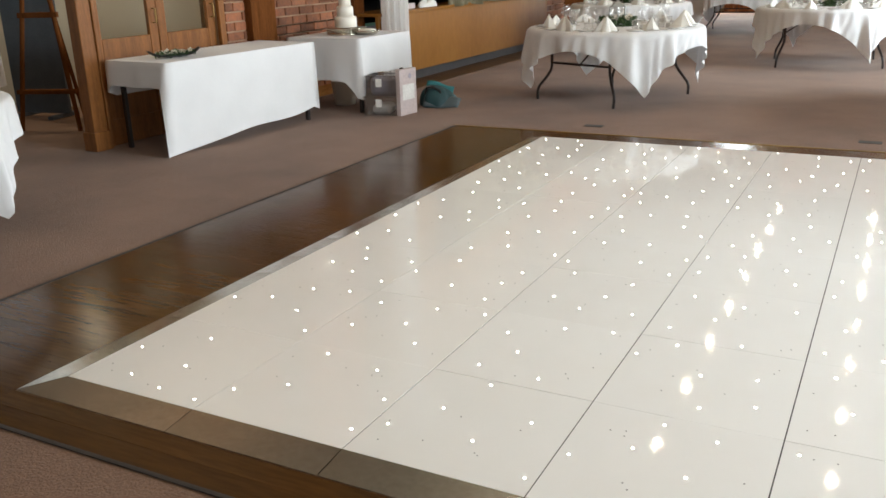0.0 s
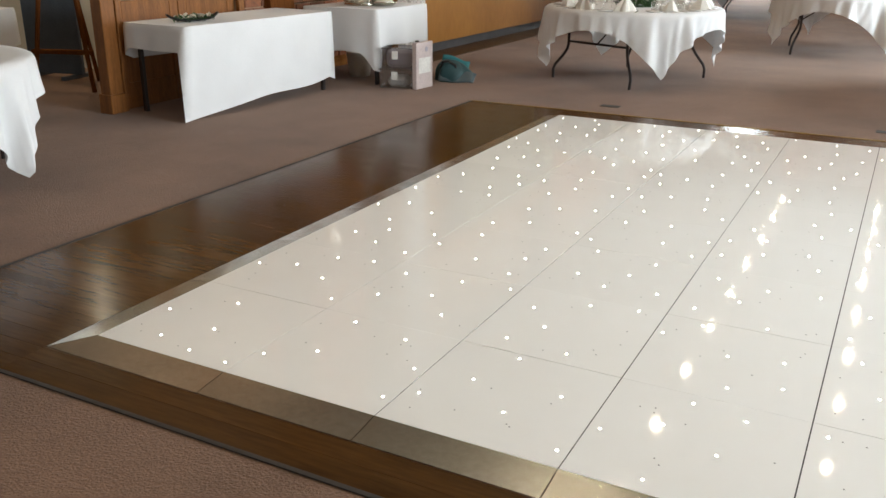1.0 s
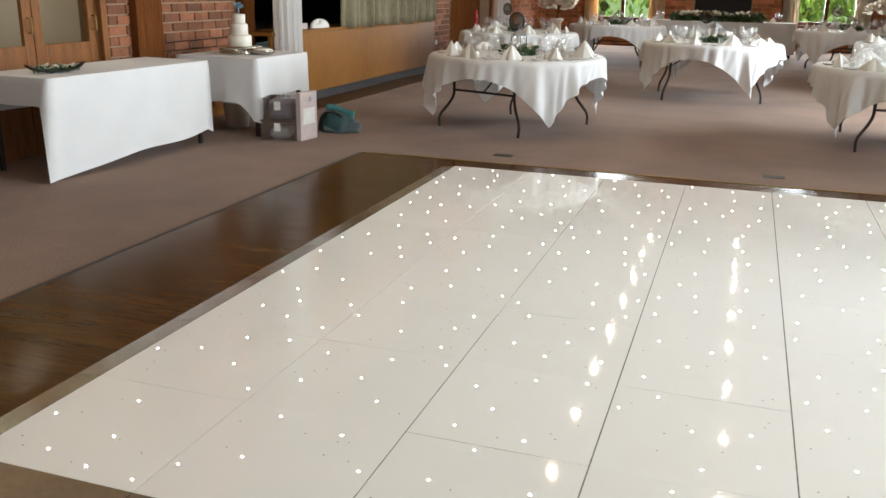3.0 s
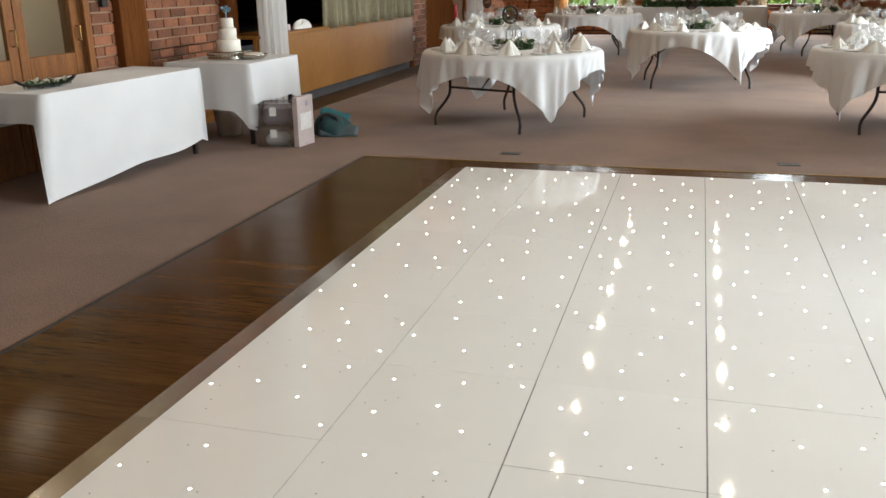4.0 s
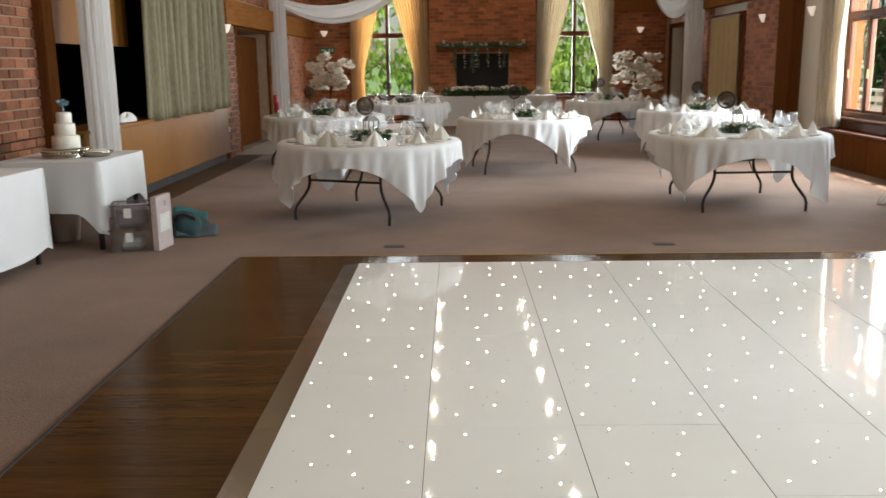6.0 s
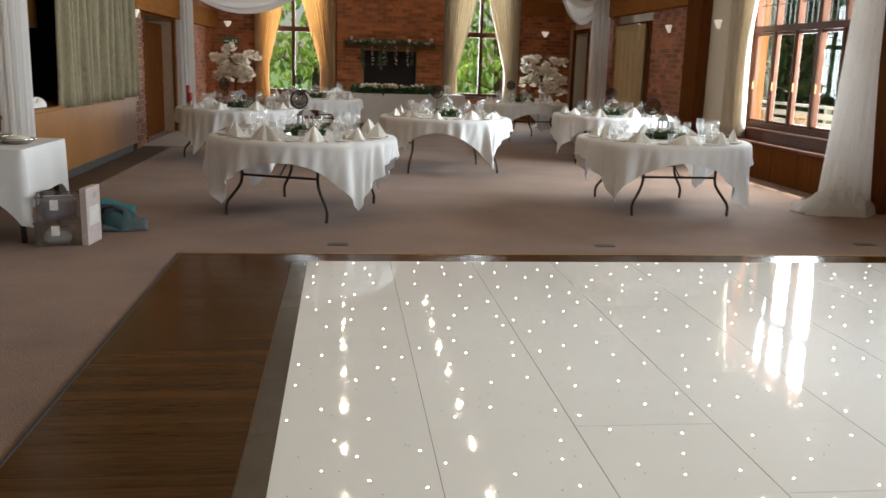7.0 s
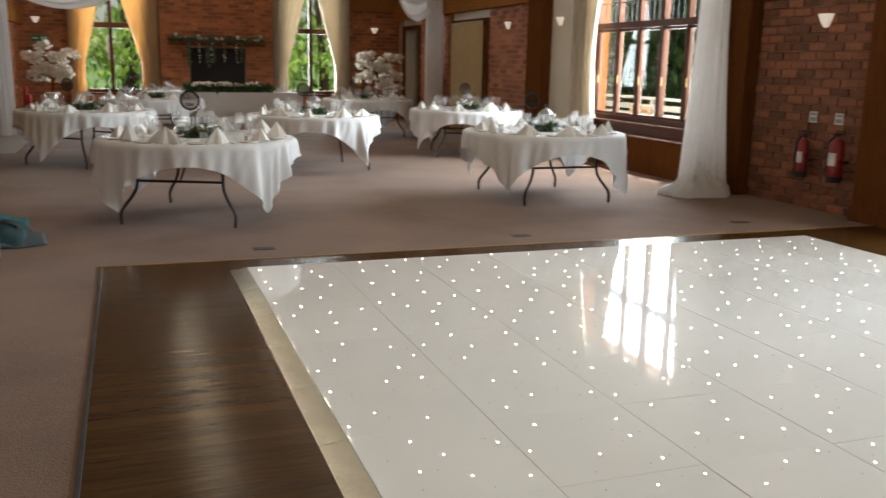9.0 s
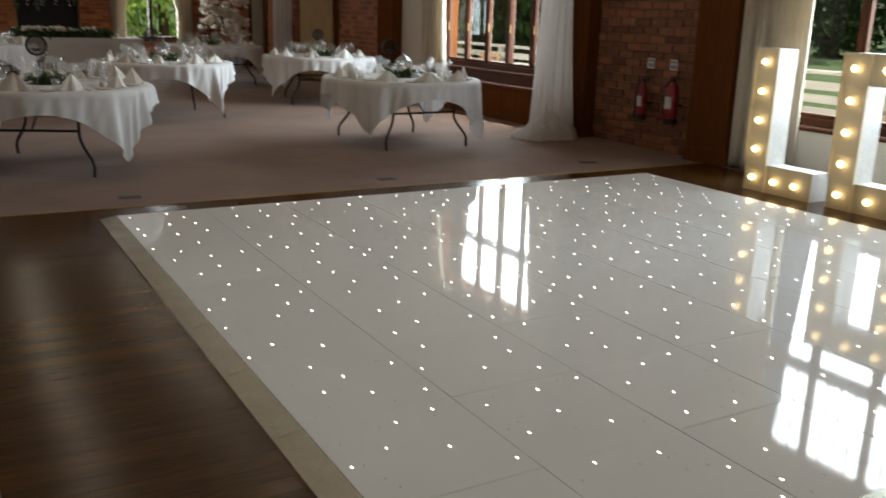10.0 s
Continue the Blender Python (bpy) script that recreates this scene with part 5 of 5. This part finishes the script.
# local y runs from the letter's far side towards the camera side
LZ = 1.27
l_bars = [((-0.24, 0.0), (0.0, LZ)), ((-0.72, 0.0), (-0.24, 0.25))]
letter("letter_l", (5.37, 4.02, FL), l_bars, [(-0.12, 1.15 - 0.255 * k) for k in range(5)] + [(-0.36, 0.12), (-0.58, 0.12)], "large illuminated letter L with bulbs")
o_bars = [((-0.24, 0.0), (0.0, LZ)), ((-0.8, 0.0), (-0.56, LZ)), ((-0.56, 0.0), (-0.24, 0.24)), ((-0.56, 1.02), (-0.24, LZ))]
letter("letter_o", (5.37, 3.14, FL), o_bars, [(-0.12, 1.15 - 0.255 * k) for k in range(5)] + [(-0.68, 1.15 - 0.255 * k) for k in range(5)] + [(-0.4, 1.15), (-0.4, 0.12)], "large illuminated letter O with bulbs")

# ---- foyer ----
easel = thing("easel", (-4.6, 3.75, FL), "dark timber artist easel in the foyer", "easel", "", 20)
part("leg", tube(bmesh.new(), [(-0.3, -0.05, 0), (-0.06, 0.1, 1.8)], 0.022), OAK, easel)
part("leg", tube(bmesh.new(), [(0.3, -0.05, 0), (0.06, 0.1, 1.8)], 0.022), OAK, easel)
part("back_leg", tube(bmesh.new(), [(0.0, 0.6, 0), (0.0, 0.12, 1.75)], 0.02), OAK, easel)
part("ledge", boxes(((-0.3, -0.04, 0.35), (0.3, 0.03, 0.39)), bevel=0.004), OAK, easel)
part("crossbar", boxes(((-0.2, 0.02, 1.05), (0.2, 0.06, 1.1)), bevel=0.004), OAK, easel)
SLATE_BLUE = mat("slate_blue_board", (0.09, 0.11, 0.14), 0.6)
pan = thing("display_board", (-5.4, 4.3, FL), "tall slate blue display board standing in the foyer", "board", "", 8)
part("panel", boxes(((-0.35, -0.02, 0.04), (0.35, 0.02, 2.0)), bevel=0.006), SLATE_BLUE, pan)
for x in (-0.25, 0.25):
    part("foot", boxes(((x - 0.03, -0.2, 0), (x + 0.03, 0.2, 0.04)), bevel=0.004), SLATE_BLUE, pan)
plain_table("foyer_table", (-6.3, 3.0, FL), 1.0, 0.8, 0, "small table in the foyer")
hang_cloth("foyer_tablecloth", (-6.3, 3.0, FL + 0.74), 1.0, 0.8, 0, (0.35, 0.35, 0.35, 0.4), "white tablecloth on the foyer table", 5.0)

# ---- outside ----
GRASS = mat("lawn_grass", (0.085, 0.165, 0.035), 0.9, second=(0.045, 0.095, 0.02), scale=0.6, fine=40, bump=0.6, mix=0.5)
CROWN = mat("tree_leaf", (0.06, 0.115, 0.03), 0.55, second=(0.025, 0.055, 0.015), scale=3, fine=30, bump=0.0, mix=0.5, island=0.45, through_light=0.3)
# leaf colour raised well above the trees' to look strongly sunlit
SHRUB = mat("sunlit_shrub_leaf", (0.32, 0.48, 0.12), 0.5, second=(0.16, 0.30, 0.06), scale=3, fine=30, bump=0.0, mix=0.5, island=0.4, through_light=0.5)
BARK = mat("bark", (0.10, 0.07, 0.05), 0.9, scale=6, fine=40, bump=0.6)
FENCE = mat("weathered_white_fence", (0.72, 0.70, 0.66), 0.7, second=(0.55, 0.53, 0.5), scale=4, fine=40, bump=0.15, stretch=(6, 0.6, 6))
PAVE = mat("pale_paving", (0.42, 0.39, 0.34), 0.85, second=(0.3, 0.28, 0.24), scale=3, fine=40, bump=0.3)


structure("ground", boxes(((-700, -700, -0.4), (700, 700, -0.2))), GRASS, "mown lawn running away to the trees", "lawn")
# unseen slab added to block high sun, so only short patches reach the floor
structure("eaves", boxes(((XR + 0.302, YB, 3.3), (XR + 1.12, YF + 0.3, 3.42)), bevel=0.01), OAK, "unseen overhang added to trim the sun patches", "eaves")
structure("terrace", boxes(((6.61, -6, -0.19), (8.9, 26, -0.12))), PAVE, "pale paved terrace beside the hall", "paving")


def tree(x, y, h, r, seed, group, low=0.25, leaf=CROWN):
    t = thing("tree", (x, y, -0.2), "leafy green tree beyond the lawn", "tree", group)
    rr = random.Random(seed)
    bm = bmesh.new()
    pts = [Vector((0, 0, 0)), Vector((rr.uniform(-0.1, 0.1), rr.uniform(-0.1, 0.1), h * 0.3)), Vector((rr.uniform(-0.3, 0.3), rr.uniform(-0.3, 0.3), h * 0.7))]
    rings = []
    for p, q in zip(pts, (0.04 * h, 0.028 * h, 0.012 * h)):
        rings.append([bm.verts.new(p + Vector((q * math.cos(k * 0.785), q * math.sin(k * 0.785), 0))) for k in range(8)])
    for a, b in zip(rings, rings[1:]):
        for k in range(8):
            bm.faces.new((a[k], a[(k + 1) % 8], b[(k + 1) % 8], b[k]))
    crown = bmesh.new()
    for k in range(26):
        a, z = rr.uniform(0, 6.28), rr.uniform(low, 1.0) * h
        s = r * (1 - 0.55 * abs((z / h - 0.5) * 1.6)) * math.sqrt(rr.uniform(0.1, 1))
        c = (s * math.cos(a), s * math.sin(a), z)
        if k < 8:
            tube(bm, [(0, 0, min(z * 0.7, h * 0.6)), (c[0] * 0.6, c[1] * 0.6, z * 0.92), c], 0.006 * h, 5)
        leaves(crown, 36 if leaf == SHRUB else 95, c, (0.42 * r, 0.42 * r, 0.12 * h), 0.05 * r + 0.06, rr, 1.2)
    part("trunk", bm, BARK, t)
    part("crown", crown, leaf, t)


for n, (x, y, h, r) in enumerate([(18, 21.5, 9, 3.6), (21, 4, 9, 3.6), (52, 17, 11, 4.2), (30, 2, 12, 5), (58, 24, 13, 6), (26, -4, 11, 4.5), (62, 44, 14, 6), (66, 36, 15, 7), (33, 38, 14, 6.5), (45, 33, 15, 7), (13.2, 16.5, 7, 2.8), (12.8, 20, 8, 3.0), (14, 23.5, 8, 3.2), (15, 27.5, 9, 3.4), (18.5, 27, 10, 4), (19, 33, 11, 4.5), (24, 31, 12, 5)]):
    tree(x, y, h, r, 60 + n, "trees beyond the lawn", 0.05)
for n, (x, y, h, r) in enumerate([(-2.2, 25.5, 4.2, 1.8), (0.6, 27, 5, 2.2), (3.0, 25.2, 4.0, 1.7), (5.2, 26.5, 5, 2.2), (-0.6, 31, 8, 3.4), (4, 32, 8, 3.6), (8, 30, 8, 3.4), (-5, 29, 8, 3.4)]):
    tree(x, y, h, r, 80 + n, "shrubs behind the end windows", 0.05, SHRUB)

bm = bmesh.new()
rr = random.Random(71)
for k in range(170):  # uneven dense wood closing the view
    a = k / 169
    h = rr.uniform(1.5, 8.5)
    far = 46 if a < 0.48 else 26
    leaves(bm, 110, (far + 16 * a + rr.uniform(-1.5, 1.5), -8 + 75 * a, h - 1.0), (2.6, 2.6, 2.2), 0.62, rr, 1.2)
    leaves(bm, 40, (far - 1 + 16 * a, -8 + 75 * a, 1.2), (1.5, 1.5, 1.6), 0.5, rr, 1.2)
tagged(part("wood", bm, CROWN), "dense dark green wood beyond the lawn", "trees", kind="stuff")
fence = thing("fence", (9.1, -6, -0.2), "pale painted rail fence along the terrace", "fence")
for k in range(14):
    part("post", boxes(((-0.05, k * 2.2 - 0.05, 0), (0.05, k * 2.2 + 0.05, 1.04)), bevel=0.006), FENCE, fence)
for z in (0.16, 0.33, 0.5, 0.67, 0.84):
    part("rail", boxes(((-0.08, -0.1, z), (-0.052, 29, z + 0.11)), bevel=0.004), FENCE, fence)
part("top_rail", boxes(((-0.09, -0.1, 1.04), (0.09, 29, 1.09)), bevel=0.006), FENCE, fence)
TEAK = mat("weathered_teak", (0.30, 0.19, 0.11), 0.7, second=(0.2, 0.12, 0.07), scale=4, fine=40, bump=0.2)


def garden_chair(x, y, turn):
    c = thing("garden_chair", (x, y, -0.12), "slatted timber garden chair on the terrace", "chair", "garden chairs", turn)
    for sx in (-0.24, 0.24):
        part("leg", boxes(((sx - 0.022, -0.24, 0), (sx + 0.022, -0.2, 0.62)), bevel=0.004), TEAK, c)
        part("leg", boxes(((sx - 0.022, 0.2, 0), (sx + 0.022, 0.24, 0.92)), bevel=0.004), TEAK, c)
        part("arm", boxes(((sx - 0.03, -0.26, 0.62), (sx + 0.03, 0.2, 0.645)), bevel=0.004), TEAK, c)
    for k in range(5):
        part("seat_slat", boxes(((-0.22, -0.22 + k * 0.085, 0.42), (0.22, -0.15 + k * 0.085, 0.44)), bevel=0.003), TEAK, c)
        part("back_slat", boxes(((-0.19 + k * 0.085, 0.21, 0.48), (-0.15 + k * 0.085, 0.23, 0.86)), bevel=0.003), TEAK, c)
    part("back_rail", boxes(((-0.218, 0.2, 0.86), (0.218, 0.24, 0.92)), bevel=0.004), TEAK, c)
    return c


gc = garden_chair(8.0, 12.2, 100)
for x, y, turn in ((8.1, 13.9, 80), (7.9, 4.5, 95), (8.1, 6.6, 70)):
    copy_thing(gc, pose(x, y, -0.12, 0, 0, turn))

# ---- ceiling downlights ----
def downlight(x, y):
    d = thing("downlight", (x, y, CEIL), "small round ceiling downlight, lit", "downlight", "ceiling downlights")
    part("bezel", lathe(bmesh.new(), [(0.046, -0.004), (0.058, -0.006), (0.065, 0.0), (0.046, 0.0)], 16), BRASS, d)
    part("lens", lathe(bmesh.new(), [(0.045, -0.002), (0.0, -0.003)], 16), SPOT, d, "glowing lens")
    return d


dl = downlight(0.3, 8.45)
for k in range(-7, 8):
    y = 8.45 + 1.76 * k
    for x in (0.3, 2.45):
        if (x, k) != (0.3, 0):
            copy_thing(dl, pose(x, y, CEIL))

structure("foyer_ceiling", boxes(((-9, YB, 2.6), (XL - 0.301, 4.9, 2.7))), CEILING, "low unseen foyer ceiling in the same dark tone", "ceiling")
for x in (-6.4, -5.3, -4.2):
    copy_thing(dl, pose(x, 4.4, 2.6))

# ---- brickwork ----
brick_meshes = {}
BL, BH, BD, J = 0.24, 0.078, 0.022, 0.016


def brick_rects(length, height, z0=0.0):
    """Bricks in stretcher bond over a length and height, cut at the ends."""
    out, row, z = [], 0, z0
    while z + BH <= height:
        x = -(BL + J) / 2 * (row % 2)
        while x < length - 0.02:
            a, b = max(x, 0.004), min(x + BL, length - 0.004)
            if b - a > 0.03:
                out.append((a, b, z, z + BH))
            x += BL + J
        z += BH + J
        row += 1
    return out


def brick_face(parent, origin, along, out, length, height, skip=(), singles=True, seed=0, name="brick"):
    """Brick pieces on a wall face: along and out are unit vectors on plan."""
    rr = random.Random(seed)
    ang = math.degrees(math.atan2(along[1], along[0]))
    joined = bmesh.new()
    count = 0
    for a, b, z, zz in brick_rects(length, height):
        for s0, s1, t0, t1 in skip:
            if a < s1 and b > s0 and z < t1 and zz > t0:  # cut at the opening
                a, b = (a, s0 - 0.003) if a < s0 else (s1 + 0.003, b)
        if b - a < 0.03:
            continue
        proud = BD + rr.uniform(-0.003, 0.004)
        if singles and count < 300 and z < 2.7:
            w = round(b - a, 3)
            if w not in brick_meshes:
                bm = box(bmesh.new(), (0, -BD, 0), (w, 0.003, BH), 0.004)
                me = finish(bm, "brick")
                me.materials.append(BRICK)
                brick_meshes[w] = me
            ob = new(name, brick_meshes[w])
            ob.parent = parent
            flip = -1 if (along[1] * out[0] - along[0] * out[1]) < 0 else 1
            if flip > 0:
                ob.matrix_local = pose(origin[0] + along[0] * a + out[0] * (proud - BD), origin[1] + along[1] * a + out[1] * (proud - BD), origin[2] + z, 0, 0, ang)
            else:
                ob.matrix_local = pose(origin[0] + along[0] * b + out[0] * (proud - BD), origin[1] + along[1] * b + out[1] * (proud - BD), origin[2] + z, 0, 0, ang + 180)
            count += 1
        else:
            p = [origin[k] + along[k] * a for k in (0, 1)]
            q = [origin[k] + along[k] * b + out[k] * proud for k in (0, 1)]
            lo = (min(p[0], q[0]), min(p[1], q[1]), origin[2] + z)
            hi = (max(p[0], q[0]), max(p[1], q[1]), origin[2] + zz)
            v = [joined.verts.new((x, y, h)) for x in (lo[0], hi[0]) for y in (lo[1], hi[1]) for h in (lo[2], hi[2])]
            for f in ((0, 1, 3, 2), (4, 6, 7, 5), (0, 4, 5, 1), (2, 3, 7, 6), (0, 2, 6, 4), (1, 5, 7, 3)):
                joined.faces.new([v[k] for k in f])
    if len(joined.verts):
        # high and far bricks take the brighter, light-toned copy
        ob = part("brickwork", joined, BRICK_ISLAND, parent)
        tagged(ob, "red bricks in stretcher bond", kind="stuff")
    else:
        joined.free()


west, east, north = bpy.data.objects["wall_west"], bpy.data.objects["wall_east"], bpy.data.objects["wall_north"]
top = CEIL - FL
brick_face(west, (XL, 5.6, FL), (0, 1), (1, 0), 1.46, top, seed=1)
brick_face(west, (XL, 4.9, FL), (0, 1), (1, 0), 0.3, top, seed=2)
brick_face(west, (XF, 12.86, FL), (0, 1), (1, 0), 0.98, 2.13, seed=3)
brick_face(west, (XF, 16.64, FL), (0, 1), (1, 0), YF - 16.64, top, singles=False, seed=4)
brick_face(west, (XF, 13.1, 2.62), (0, 1), (1, 0), 3.5, 1.3, singles=False, seed=5)
structure("mortar_bed", boxes(((XR - 0.006, 5.52, FL), (XR - 0.001, 7.33, CEIL)), ((XR - 0.006, 13.4, FL), (XR - 0.001, 15.58, CEIL)),
                              ((XR - 0.006, 17.72, FL), (XR - 0.001, 20.05, CEIL)), ((XR - 0.006, 21.52, FL), (XR - 0.001, YF, CEIL))), MORTAR, "mortar bed of the brick panels", "wall")
brick_face(east, (XR - 0.006, 5.52, FL), (0, 1), (-1, 0), 1.81, top, seed=6)
brick_face(east, (XR - 0.006, 13.4, FL), (0, 1), (-1, 0), 2.18, top, singles=False, seed=7)
brick_face(east, (XR - 0.006, 17.72, FL), (0, 1), (-1, 0), 2.33, top, singles=False, seed=8)
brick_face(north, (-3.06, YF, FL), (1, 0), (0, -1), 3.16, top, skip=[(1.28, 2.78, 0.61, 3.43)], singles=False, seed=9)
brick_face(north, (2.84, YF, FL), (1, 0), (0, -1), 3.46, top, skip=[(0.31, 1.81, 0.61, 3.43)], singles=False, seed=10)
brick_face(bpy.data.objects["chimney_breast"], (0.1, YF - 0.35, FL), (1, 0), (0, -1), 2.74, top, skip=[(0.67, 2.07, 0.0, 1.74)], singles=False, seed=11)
